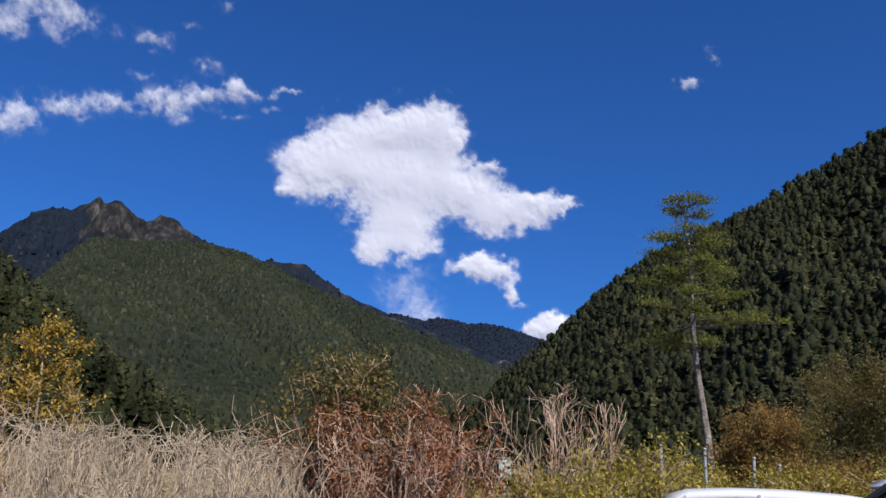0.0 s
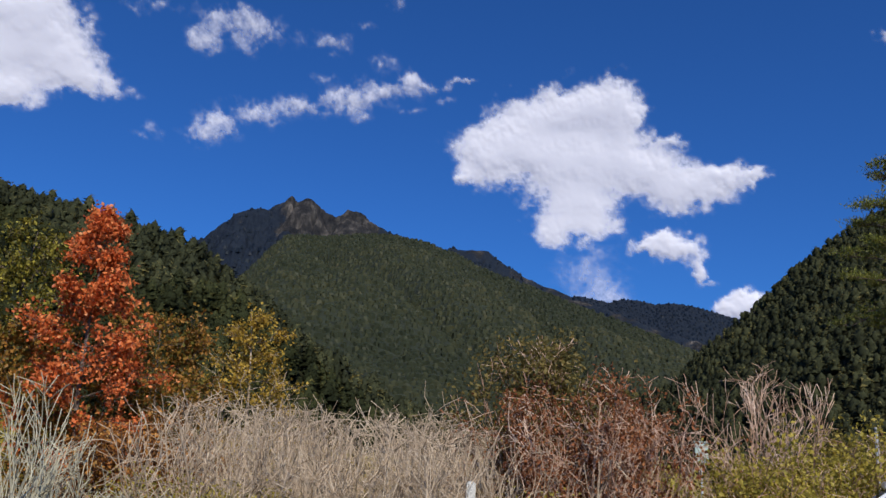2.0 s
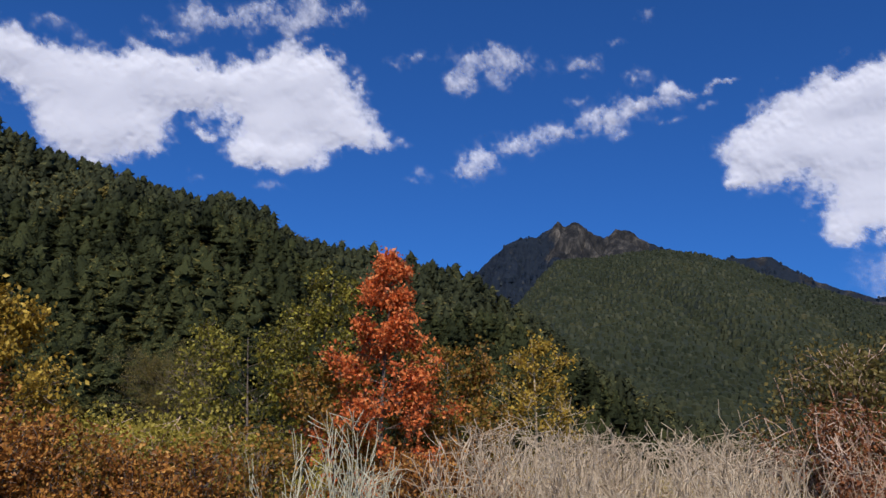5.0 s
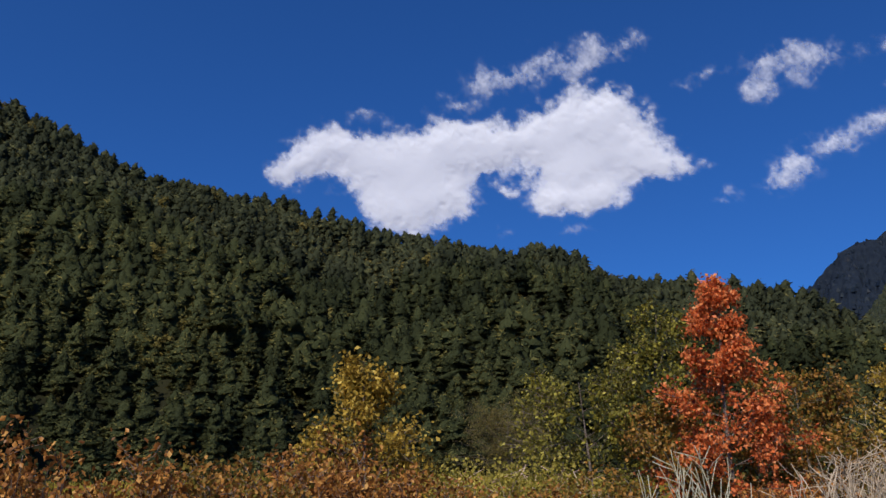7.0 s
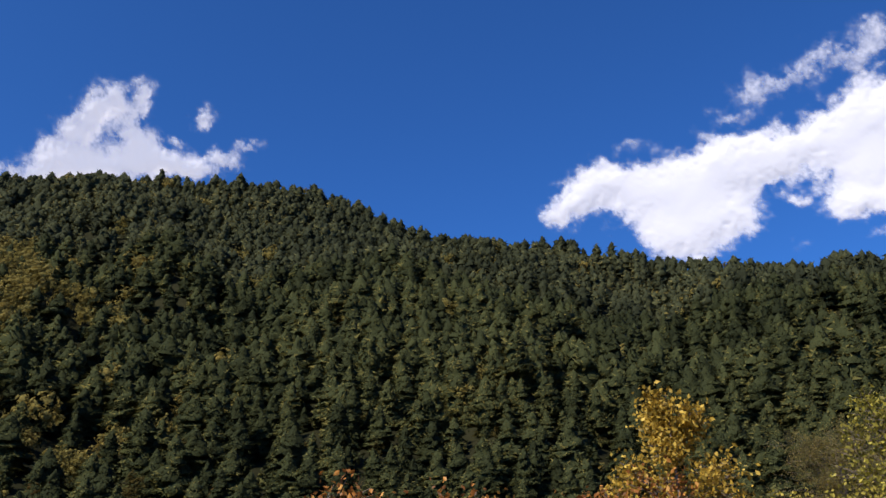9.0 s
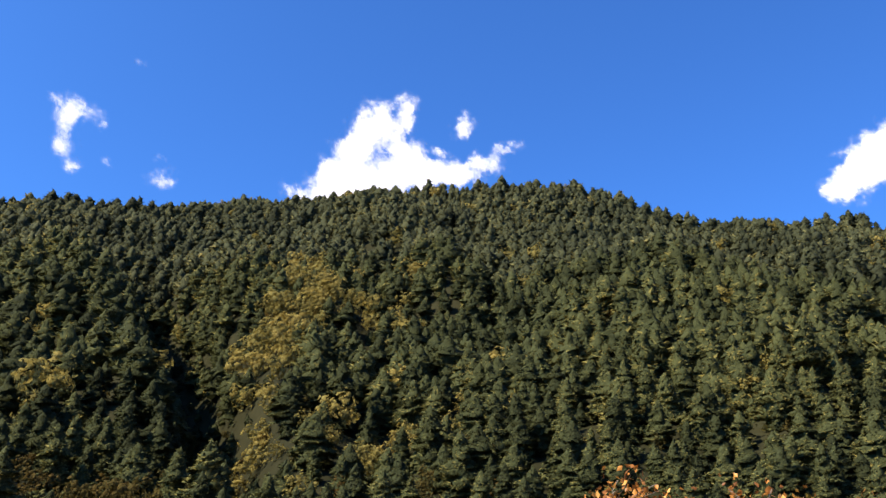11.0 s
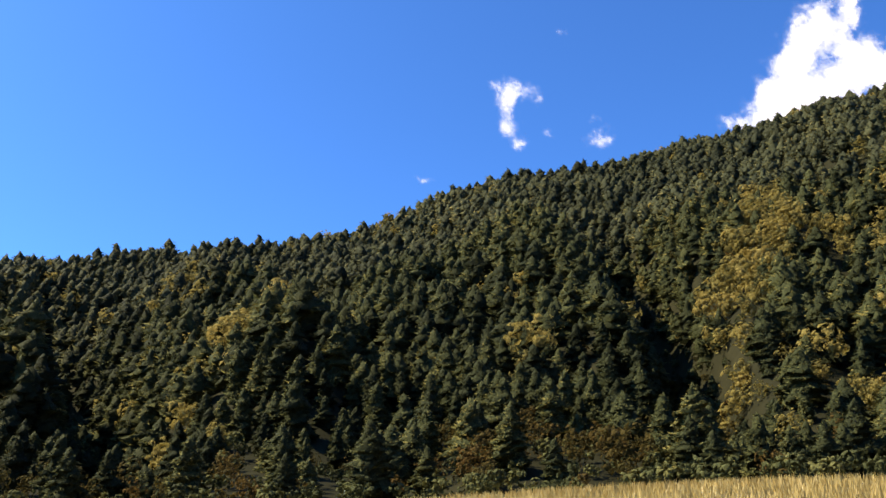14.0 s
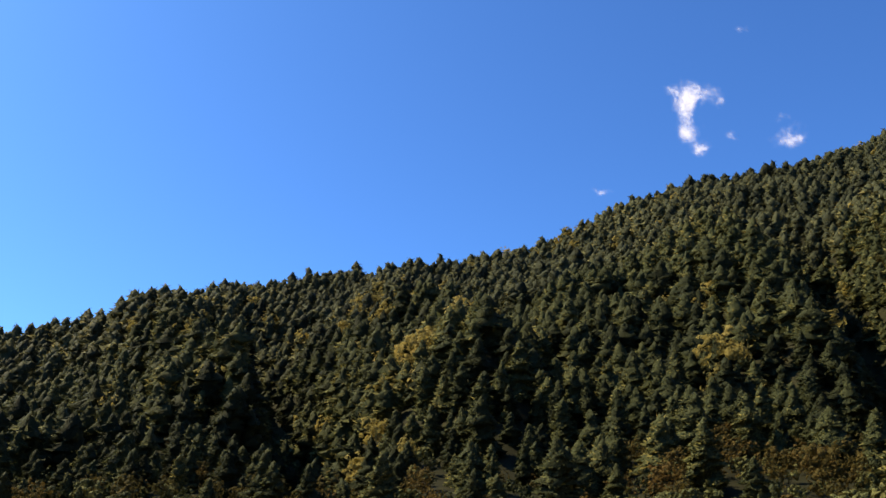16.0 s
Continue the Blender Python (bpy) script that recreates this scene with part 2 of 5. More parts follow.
def cloud_material():
    """White vapour: lit by the sun plus an added glow, thinning to nothing where the cloud is thin."""
    m, t, out = mat("cloud_vapour")
    at = t.nodes.new("ShaderNodeAttribute")
    at.attribute_name = "thickness"
    n = noise_tex(t, 0.022, 8.0, 0.68)
    a = mathn(t, "MULTIPLY", at.outputs["Fac"], mathn(t, "ADD", mathn(t, "MULTIPLY", n, 1.5), 0.25))
    a = ramp(t, a, [(0.0, (0, 0, 0)), (0.1, (0.05, 0.05, 0.05)), (0.3, (0.38, 0.38, 0.38)), (0.55, (0.80, 0.80, 0.80)), (0.9, (1, 1, 1))])
    d = t.nodes.new("ShaderNodeBsdfDiffuse")
    d.inputs[0].default_value = (0.72, 0.71, 0.73, 1)
    tl = t.nodes.new("ShaderNodeBsdfTranslucent")
    tl.inputs[0].default_value = (0.72, 0.71, 0.73, 1)
    m1 = t.nodes.new("ShaderNodeMixShader")
    m1.inputs[0].default_value = 0.4
    t.links.new(d.outputs[0], m1.inputs[1])
    t.links.new(tl.outputs[0], m1.inputs[2])
    # emission stands in for sunlight scattered within the cloud
    gl = t.nodes.new("ShaderNodeEmission")
    gl.inputs[0].default_value = (0.86, 0.84, 0.96, 1)
    gl.inputs[1].default_value = 0.48
    ad = t.nodes.new("ShaderNodeAddShader")
    t.links.new(m1.outputs[0], ad.inputs[0])
    t.links.new(gl.outputs[0], ad.inputs[1])
    tp = t.nodes.new("ShaderNodeBsdfTransparent")
    mx = t.nodes.new("ShaderNodeMixShader")
    t.links.new(a, mx.inputs[0])
    t.links.new(tp.outputs[0], mx.inputs[1])
    t.links.new(ad.outputs[0], mx.inputs[2])
    t.links.new(mx.outputs[0], out.inputs[0])
    return m


M_CLOUD = cloud_material()

# ---- mesh helpers ----
rng = np.random.default_rng(7)


def mesh_of(name, v, f, material, attrs=(), smooth=False, normals=None):
    """A mesh from arrays of corners and of triangles or quads."""
    v, f = np.asarray(v, dtype=np.float32), np.asarray(f, dtype=np.int32)
    k = f.shape[1]
    me = bpy.data.meshes.new(name)
    me.vertices.add(len(v))
    me.vertices.foreach_set("co", v.ravel())
    me.loops.add(f.size)
    me.loops.foreach_set("vertex_index", f.ravel())
    me.polygons.add(len(f))
    me.polygons.foreach_set("loop_start", np.arange(len(f), dtype=np.int32) * k)
    me.polygons.foreach_set("use_smooth", np.full(len(f), smooth, dtype=bool))
    for key, values in attrs:
        at = me.attributes.new(key, "FLOAT", "POINT")
        at.data.foreach_set("value", np.asarray(values, dtype=np.float32).ravel())
    me.update(calc_edges=True)
    me.validate()
    me.materials.append(material)
    if normals is not None:
        me.normals_split_custom_set_from_vertices(normals)
    return me


def fbm(p, octaves=4, scale=1.0, gain=0.5):
    """Smooth value noise for an array of 2D points, about -1 to 1."""
    total, amp, norm = np.zeros(len(p)), 1.0, 0.0
    for o in range(octaves):
        q = p * scale * 2 ** o + 17.3 * o
        i = np.floor(q).astype(np.int64)
        u = q - i
        u = u * u * (3 - 2 * u)

        def h(a, b):
            s = np.sin((a * 127.1 + b * 311.7 + o * 74.7) % 6283.185) * 43758.5453
            return (s - np.floor(s)) * 2 - 1
        x0 = h(i[:, 0], i[:, 1]) * (1 - u[:, 0]) + h(i[:, 0] + 1, i[:, 1]) * u[:, 0]
        x1 = h(i[:, 0], i[:, 1] + 1) * (1 - u[:, 0]) + h(i[:, 0] + 1, i[:, 1] + 1) * u[:, 0]
        total += amp * (x0 * (1 - u[:, 1]) + x1 * u[:, 1])
        norm += amp
        amp *= gain
    return total / norm * 1.6


def grid_faces(nu, nv):
    i = np.arange(nu - 1)[:, None] * nv + np.arange(nv - 1)[None, :]
    return np.stack([i, i + nv, i + nv + 1, i + 1], -1).reshape(-1, 4)


def plan(az, r):
    a = np.radians(az)
    return np.stack([-np.sin(a) * r, np.cos(a) * r], -1)


def sstep(a, b, x):
    u = np.clip((x - a) / (b - a), 0, 1)
    return u * u * (3 - 2 * u)


# ---- ground ----
# height of the meadow at the foot of the woods, by heading
FOOT_AZ = [-180, -90, -30, -5, 15, 45, 60, 100, 112, 130, 145, 180]
FOOT_Z = [0.0, 1.0, 2.5, 1.0, 1.0, 3.4, 3.4, 2.0, 1.3, -0.6, -1.0, 0.0]


def ground_z(az, r):
    zf = np.interp((np.asarray(az) + 180) % 360 - 180, FOOT_AZ, FOOT_Z)
    p = plan(az, r)
    return zf * sstep(14, 80, r) + 0.10 * fbm(p, 3, 0.12) * sstep(4, 12, r)


def build_ground():
    az = np.linspace(-180, 180, 241)
    r = np.concatenate([[0.0, 2, 4, 6, 8], np.geomspace(10, 4900, 70)])
    A, Rr = np.meshgrid(az, r, indexing="ij")
    a, q = A.ravel(), Rr.ravel()
    z = ground_z(a, q) - 3.0 * sstep(300, 1500, q)
    v = np.concatenate([plan(a, q), z[:, None]], 1)
    ob = new("ground", mesh_of("ground", v, grid_faces(len(az), len(r)), M_SOIL, smooth=True))
    tagged(ob, "meadow soil with dry leaf litter and weeds", "ground", kind="structure")


build_ground()


# ---- hills ----
class Hill:
    """A ridge seen from the valley: for each heading the distance of foot and crest, and the crest's height angle."""

    def __init__(self, az, el, rc, rf, canopy, rough, gullies=(), power=1.0, craggy=0.0, spurs=0.0):
        self.az, self.el, self.rc, self.rf = map(np.asarray, (az, el, rc, rf))
        self.canopy, self.rough, self.gullies, self.power, self.craggy, self.spurs = canopy, rough, gullies, power, craggy, spurs

    def edges(self, az):
        rc, rf = np.interp(az, self.az, self.rc), np.interp(az, self.az, self.rf)
        zc = EYE + rc * np.tan(np.radians(np.interp(az, self.az, self.el))) - self.canopy
        return rc, rf, zc

    def z(self, az, r):
        rc, rf, zc = self.edges(az)
        zf = ground_z(az, rf) - 0.5
        s = (r - rf) / np.maximum(rc - rf, 1)
        up = np.clip(s, 0, 1) ** self.power
        z = zf + (zc - zf) * up
        body = np.clip(s, 0, 1) * np.clip(1.0 - s, 0, 1) * 4
        p = plan(az, r)
        z = z + self.rough * fbm(p, 4, 1.0 / (self.rough * 7)) * np.clip(body, 0, 1)
        if self.spurs:
            z = z + self.spurs * fbm(np.stack([az / 9.0, s * 1.2], -1) + 3.3, 2, 1.0) * np.clip(body, 0, 1)
        for (a0, s0, a1, s1, width, depth) in self.gullies:
            g = a0 + (a1 - a0) * (s - s0) / (s1 - s0)
            z = z - depth * np.exp(-((az - g) / width) ** 2) * sstep(min(s0, s1) - 0.08, min(s0, s1) + 0.08, s) * (1 - sstep(max(s0, s1) - 0.10, max(s0, s1) + 0.10, s))
        if self.craggy:
            c = np.abs(fbm(p, 4, 1 / 70.0, 0.6))
            z = z - self.craggy * np.clip(0.55 - c, 0, 1) * sstep(0.3, 0.8, s) * (1 - 0.75 * sstep(0.93, 1.0, s))
        z = z - np.maximum(s - 1, 0) ** 1.3 * (rc - rf) * 0.75
        return z

    def mesh(self, name, material, du, nv, label, attrs=None):
        az = np.arange(self.az[0], self.az[-1] + du, du)
        s = np.concatenate([np.linspace(0, 1, nv), np.linspace(1.05, 1.6, 8)])
        A, S = np.meshgrid(az, s, indexing="ij")
        a = A.ravel()
        rc, rf, zc = self.edges(a)
        r = rf + (rc - rf) * S.ravel()
        z = self.z(a, r)
        v = np.concatenate([plan(a, r), z[:, None]], 1)
        at = [("crag", attrs(a, S.ravel()))] if attrs else []
        ob = new(name, mesh_of(name, v, grid_faces(len(az), len(s)), material, at, smooth=True))
        return tagged(ob, label, "hill", kind="structure")

    def scatter(self, spacing, az0, az1, seed, s0=0.0, s1=1.06):
        """Jittered places on the slope."""
        g = np.random.default_rng(seed)
        rmax = self.rc.max() * 1.15
        # a jittered square lattice, cut to the sector
        xs = np.arange(-rmax, rmax, spacing)
        X, Y = np.meshgrid(xs, xs)
        P = np.stack([X.ravel(), Y.ravel()], -1) + g.uniform(-0.45, 0.45, (X.size, 2)) * spacing
        r = np.hypot(P[:, 0], P[:, 1])
        az = np.degrees(np.arctan2(-P[:, 0], P[:, 1]))
        az = np.where(az < -120, az + 360, az)
        keep = (az > az0) & (az < az1)
        P, r, az = P[keep], r[keep], az[keep]
        rc, rf, zc = self.edges(az)
        s = (r - rf) / np.maximum(rc - rf, 1)
        keep = (s > s0) & (s < s1)
        P, r, az, s = P[keep], r[keep], az[keep], s[keep]
        return az, r, s, np.concatenate([P, self.z(az, r)[:, None]], 1)


NEAR = Hill(
    az=[8, 15.4, 20, 25, 29.5, 35, 38.7, 42.3, 46, 50, 56, 60, 64, 68.5, 71.6, 74, 76.5, 80, 84, 88, 92, 97, 102, 107, 113, 118.6, 122.4, 125, 128, 133, 138, 143.4, 147, 151.4, 155, 162, 180, 200],
    el=[1.0, 3.7, 6.7, 10.2, 13.0, 14.1, 14.5, 15.1, 15.9, 17.2, 18.2, 19.2, 20.2, 20.25, 20.75, 21.5, 22.6, 23.4, 23.95, 24.1, 23.8, 23.3, 22.5, 21.8, 21.0, 20.5, 19.5, 18.2, 17.1, 15.7, 15.3, 14.7, 13.8, 12.9, 11.5, 9.1, 5.0, 2.0],
    rc=[330, 340, 360, 385, 400, 410, 415, 420, 425, 430, 430, 430, 430, 440, 470, 490, 500, 505, 510, 515, 520, 520, 520, 515, 505, 500, 495, 490, 485, 480, 470, 460, 450, 440, 430, 400, 340, 280],
    rf=[320, 290, 230, 170, 135, 110, 100, 95, 90, 88, 86, 85, 85, 85, 85, 85, 85, 85, 85, 85, 85, 85, 85, 85, 85, 85, 85, 85, 85, 85, 88, 92, 96, 100, 105, 115, 130, 150],
    canopy=8.6, rough=6.0, power=1.3, spurs=11.0,
    gullies=[(111.2, 0.52, 103.9, 0.08, 2.8, 20.0), (118.5, 0.62, 110.0, 0.14, 3.2, -8.0), (106.0, 0.60, 100.0, 0.12, 2.8, -3.0),
             (149.0, 0.72, 142.0, 0.10, 3.2, 26.0), (155.0, 0.75, 147.5, 0.25, 2.6, -15.0), (139.0, 0.80, 131.0, 0.15, 3.4, -14.0), (128.0, 0.95, 121.0, 0.55, 2.6, 9.0),
             (75.5, 1.0, 66.0, 0.5, 2.5, 10.0), (97.0, 0.85, 90.0, 0.4, 2.6, -9.0), (60.0, 0.9, 54.0, 0.3, 2.8, 11.0), (45.0, 0.9, 42.0, 0.3, 2.4, -9.0)])
RIGHT = Hill(
    az=[-100, -70, -45, -29.2, -25.8, -23, -20.8, -17.9, -14.2, -11.5, -9.3, -7, -4.8, -3, 2, 8],
    el=[12, 20, 25, 22.6, 20.9, 19.6, 18.4, 17.2, 15.6, 13.8, 11.9, 9.7, 7.8, 5.6, 3.4, 1.5],
    rc=[400, 450, 520, 600, 620, 635, 650, 665, 690, 710, 730, 750, 770, 780, 760, 720],
    rf=[140, 140, 140, 150, 160, 165, 175, 190, 215, 240, 270, 320, 400, 480, 560, 640],
    canopy=7.2, rough=9.0, power=1.2, spurs=10.0)
SHOULDER = Hill(
    az=[-12, -6, -4.2, -2.4, -0.5, 1.4, 3.8, 6.5, 9.3, 11.7, 13.7, 15.9, 18.4, 20.7, 22.2, 23.2, 24.0, 24.9, 25.8, 28, 33, 45],
    el=[5.0, 7.0, 7.9, 8.6, 9.3, 10.0, 10.8, 11.8, 12.6, 13.7, 14.3, 14.6, 14.45, 14.1, 14.1, 14.0, 13.3, 12.3, 11.1, 9.0, 7.0, 4.0],
    rc=[1500, 1550, 1600, 1650, 1700, 1740, 1780, 1830, 1880, 1930, 1960, 1980, 1980, 1980, 1980, 1970, 1960, 1940, 1920, 1880, 1800, 1700],
    rf=[1000, 900, 860, 820, 780, 750, 720, 690, 660, 640, 620, 610, 600, 600, 600, 600, 600, 600, 620, 650, 800, 900],
    canopy=7.0, rough=32.0, gullies=[(24.0, 0.95, 11.0, 0.35, 1.8, 45.0), (8.0, 0.9, 2.0, 0.3, 1.6, 40.0)])
PEAK = Hill(
    az=[10, 14, 15.7, 17.0, 17.5, 18.3, 19.2, 19.9, 20.5, 21.3, 21.7, 22.1, 22.6, 23.1, 23.9, 24.6, 25.6, 26.7, 27.7, 28.6, 31, 36, 45],
    el=[11.0, 13.4, 14.65, 14.95, 15.35, 15.75, 15.9, 15.5, 15.55, 16.0, 16.3, 16.4, 16.2, 16.45, 15.8, 15.45, 15.3, 14.8, 14.0, 13.1, 11.8, 9.5, 6.0],
    rc=[2500, 2550, 2570, 2580, 2590, 2600, 2600, 2600, 2600, 2610, 2610, 2620, 2620, 2620, 2630, 2630, 2640, 2640, 2650, 2650, 2650, 2600, 2500],
    rf=[2000] * 23, canopy=0.0, rough=40.0, power=0.8, craggy=75.0)
BEHIND = Hill(
    az=[-8, -2, 1.4, 3.8, 6.6, 8.2, 9.4, 10.7, 12, 14, 18, 24],
    el=[7.5, 9.2, 10.5, 11.2, 12.3, 13.2, 14.0, 14.0, 14.0, 12.5, 10.0, 7.0],
    rc=[2500, 2550, 2600, 2650, 2700, 2730, 2750, 2770, 2780, 2800, 2800, 2800],
    rf=[1900] * 12, canopy=8.0, rough=35.0, craggy=50.0)
FAR = Hill(
    az=[-20, -12, -6.7, -4.7, -3.2, -2.0, -0.9, 0.2, 1.0, 3.0, 6, 10, 16],
    el=[6.0, 8.5, 9.9, 10.5, 10.75, 10.65, 10.9, 10.95, 10.7, 11.1, 10.5, 9.0, 7.0],
    rc=[3600, 3650, 3700, 3720, 3740, 3760, 3780, 3800, 3800, 3800, 3800, 3800, 3800],
    rf=[2800] * 13, canopy=8.0, rough=40.0)
crag = lambda a, s: np.clip(sstep(15.5, 17.5, a) * (1 - 0.6 * sstep(22.8, 24.5, a)) * (0.15 + sstep(0.5, 0.9, s)) * 0.72, 0, 1)
crag_behind = lambda a, s: 0.55 * sstep(0.75, 1.0, s)
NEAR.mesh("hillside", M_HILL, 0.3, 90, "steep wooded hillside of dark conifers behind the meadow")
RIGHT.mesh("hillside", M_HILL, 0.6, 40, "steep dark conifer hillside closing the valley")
SHOULDER.mesh("mountain", M_MOUNTAIN, 0.2, 110, "broad forested mountain shoulder", lambda a, s: 0 * a)
PEAK.mesh("mountain", M_MOUNTAIN_HAZED, 0.08, 110, "dark mountain with bare brown rock crags on its summit", crag)
BEHIND.mesh("mountain", M_MOUNTAIN_HAZED, 0.2, 60, "dark ridge with rocky crest behind the mountain", crag_behind)
FAR.mesh("mountain", M_MOUNTAIN_HAZED, 0.2, 60, "distant forested mountain at the head of the valley, coloured haze-blue", lambda a, s: 0 * a)


# ---- woods ----
def kites(base, tip, side, lift):
    """Leafy sprays: four corners each, from base to tip."""
    mid = base * 0.45 + tip * 0.55
    v = np.stack([base, mid + side, tip, mid - side + lift], 1).reshape(-1, 3)
    i = np.arange(len(base))[:, None] * 4
    f = np.concatenate([i + [[0, 1, 2]], i + [[0, 2, 3]]], 0)
    return v, f


def crown_template(g):
    """Rounded low-cost crown for far woods."""
    V = [(g.normal(0, 0.05), g.normal(0, 0.05), 1.0)]
    o = g.uniform(0, 6.28)
    for r, z in ((0.30, 0.70), (0.48, -0.75)):
        for k in range(5):
            q = r * g.uniform(0.75, 1.25)
            V.append((q * math.cos(o + k * 1.2566), q * math.sin(o + k * 1.2566), z + g.uniform(-0.10, 0.10)))
    F = []
    for k in range(5):
        n = (k + 1) % 5
        F += [(0, 1 + k, 1 + n), (1 + k, 6 + k, 6 + n), (1 + k, 6 + n, 1 + n)]
    return np.array(V), np.array(F)


def sprays(base, tip, side):
    """Three-cornered leafy sprays."""
    v = np.stack([base + side, tip, base - side], 1).reshape(-1, 3)
    return v, np.arange(len(v)).reshape(-1, 3)


def caps(g, c, axis, rad, sides, dome=0.30, droop=0.20):
    """Drooping leafy pads: a fan about each centre with an uneven rim, and normals that round each pad."""
    n = len(c)
    axis = axis / (np.linalg.norm(axis, axis=1)[:, None] + 1e-9)
    ref = np.where(np.abs(axis[:, 2:3]) > 0.8, [[1.0, 0, 0]], [[0, 0, 1.0]])
    u = np.cross(axis, ref)
    u /= np.linalg.norm(u, axis=1)[:, None] + 1e-9
    w = np.cross(axis, u)
    a = g.uniform(0, 6.283, (n, 1)) + 2 * np.pi * (np.arange(sides) + g.uniform(-0.3, 0.3, (n, sides))) / sides
    out = u[:, None] * np.cos(a)[..., None] + w[:, None] * np.sin(a)[..., None]
    q = rad[:, None] * g.uniform(0.62, 1.38, (n, sides))
    rim = c[:, None] + out * q[..., None] - axis[:, None] * (rad[:, None] * g.uniform(0.0, 2 * droop, (n, sides)))[..., None]
    v = np.concatenate([(c + axis * (rad * dome)[:, None])[:, None], rim], 1).reshape(-1, 3)
    nr = np.concatenate([axis[:, None], axis[:, None] * 0.55 + out * 0.85], 1).reshape(-1, 3)
    k = np.arange(sides)
    f = np.stack([np.zeros(sides, int), 1 + k, 1 + (k + 1) % sides], -1)
    f = (np.arange(n)[:, None, None] * (sides + 1) + f[None]).reshape(-1, 3)
    return v, f, nr / np.linalg.norm(nr, axis=1)[:, None]


def conifer_template(g, tiers, sides, slim=0.38, shoots=60, bottom=0.12, size=0.09):
    """Unit-high conifer: drooping tiers of uneven boughs over one another, thatched all over with outward needle sprays."""
    V, rings = [], []
    hs = bottom + (0.97 - bottom) * (np.arange(tiers + 1) / tiers) ** 0.92
    for j in range(tiers):
        q = j / tiers
        R = slim * (1 - q ** 1.7) ** 0.8 * min(1.0, 0.8 + q) * g.uniform(0.72, 1.12)
        a = 0.45 * j + 2 * np.pi * (np.arange(sides) + g.uniform(-0.32, 0.32, sides)) / sides
        r = R * g.uniform(0.45, 1.15, sides)
        rings.append((len(V), a, r))
        V += list(np.stack([np.cos(a) * r, np.sin(a) * r, hs[j] - r * g.uniform(0.0, 0.34, sides) + g.uniform(-0.02, 0.02, sides)], -1))
        r = R * g.uniform(0.38, 0.62, sides)
        a = a + 0.22
        V += list(np.stack([np.cos(a) * r, np.sin(a) * r, hs[j] + (hs[j + 1] - hs[j]) * g.uniform(0.35, 0.75, sides)], -1))
    V.append(np.array([g.normal(0, 0.01), g.normal(0, 0.01), 1.0]))
    v = np.array(V)
    F = []
    for m in range(2 * tiers - 1):
        for k in range(sides):
            n = (k + 1) % sides
            F += [(m * sides + k, m * sides + n, (m + 1) * sides + n), (m * sides + k, (m + 1) * sides + n, (m + 1) * sides + k)]
    m = (2 * tiers - 1) * sides
    F += [(m + k, m + (k + 1) % sides, len(v) - 1) for k in range(sides)]
    f = np.array(F)
    face = np.cross(v[f[:, 1]] - v[f[:, 0]], v[f[:, 2]] - v[f[:, 0]])
    n = np.zeros_like(v)
    for k in range(3):
        np.add.at(n, f[:, k], face)
    n /= np.linalg.norm(n, axis=1)[:, None] + 1e-9
    # sprays lie like thatch on the boughs, tips lifted outwards
    area = np.linalg.norm(face, axis=1)
    k = g.choice(len(f), shoots, p=area / area.sum())
    u = g.dirichlet((1, 1, 1), shoots)
    p = (v[f[k]] * u[..., None]).sum(1)
    sn = (n[f[k]] * u[..., None]).sum(1)
    sn /= np.linalg.norm(sn, axis=1)[:, None] + 1e-9
    d = p * [1, 1, 0] / (np.linalg.norm(p[:, :2], axis=1)[:, None] + 0.02) + g.normal(0, 0.6, p.shape) * [1, 1, 0.6]
    d = d - 0.6 * (d * sn).sum(1)[:, None] * sn + 0.5 * sn
    d /= np.linalg.norm(d, axis=1)[:, None] + 1e-9
    w = np.cross(sn + g.normal(0, 0.25, p.shape), d)
    w /= np.linalg.norm(w, axis=1)[:, None] + 1e-9
    z = size * g.uniform(0.55, 1.35, (shoots, 1)) * (1.15 - 0.5 * p[:, 2:3])
    fv, ff = sprays(p - d * z * 0.4 + sn * z * 0.12, p + d * z * 1.15 + sn * z * 0.2, w * z * 0.33)
    fn = np.cross(fv[1::3] - fv[0::3], fv[2::3] - fv[0::3])
    back = (fn * sn).sum(1) < 0
    ff[back] = ff[back][:, ::-1]
    # boughs beneath take a darker tone, painting the shade inside the crown
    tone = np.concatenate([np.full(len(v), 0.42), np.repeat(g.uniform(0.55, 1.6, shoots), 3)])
    f = np.concatenate([f, ff + len(v)])
    v = np.concatenate([v, fv])
    n = np.concatenate([n, np.repeat(sn * 0.75 + [0, 0, 0.2] + g.normal(0, 0.28, p.shape), 3, 0)])
    return v, f, n / (np.linalg.norm(n, axis=1)[:, None] + 1e-9), tone


def broadleaf_template(g, count, lumps=6, sides=5):
    """Unit-high rounded crown: leafy pads gathered on a few rounded clumps."""
    c = np.stack([g.uniform(-0.26, 0.26, lumps), g.uniform(-0.26, 0.26, lumps), g.uniform(0.30, 0.76, lumps)], -1)
    k = g.integers(0, lumps, count)
    d = g.normal(size=(count, 3)) + [0, 0, 0.35]
    d /= np.linalg.norm(d, axis=1)[:, None]
    p = c[k] + d * g.uniform(0.13, 0.23, (count, 1))
    v, f, n = caps(g, p, d + g.normal(0, 0.25, d.shape), g.uniform(0.6, 1.3, count) * 0.62 / math.sqrt(count), sides)
    return v, f, n


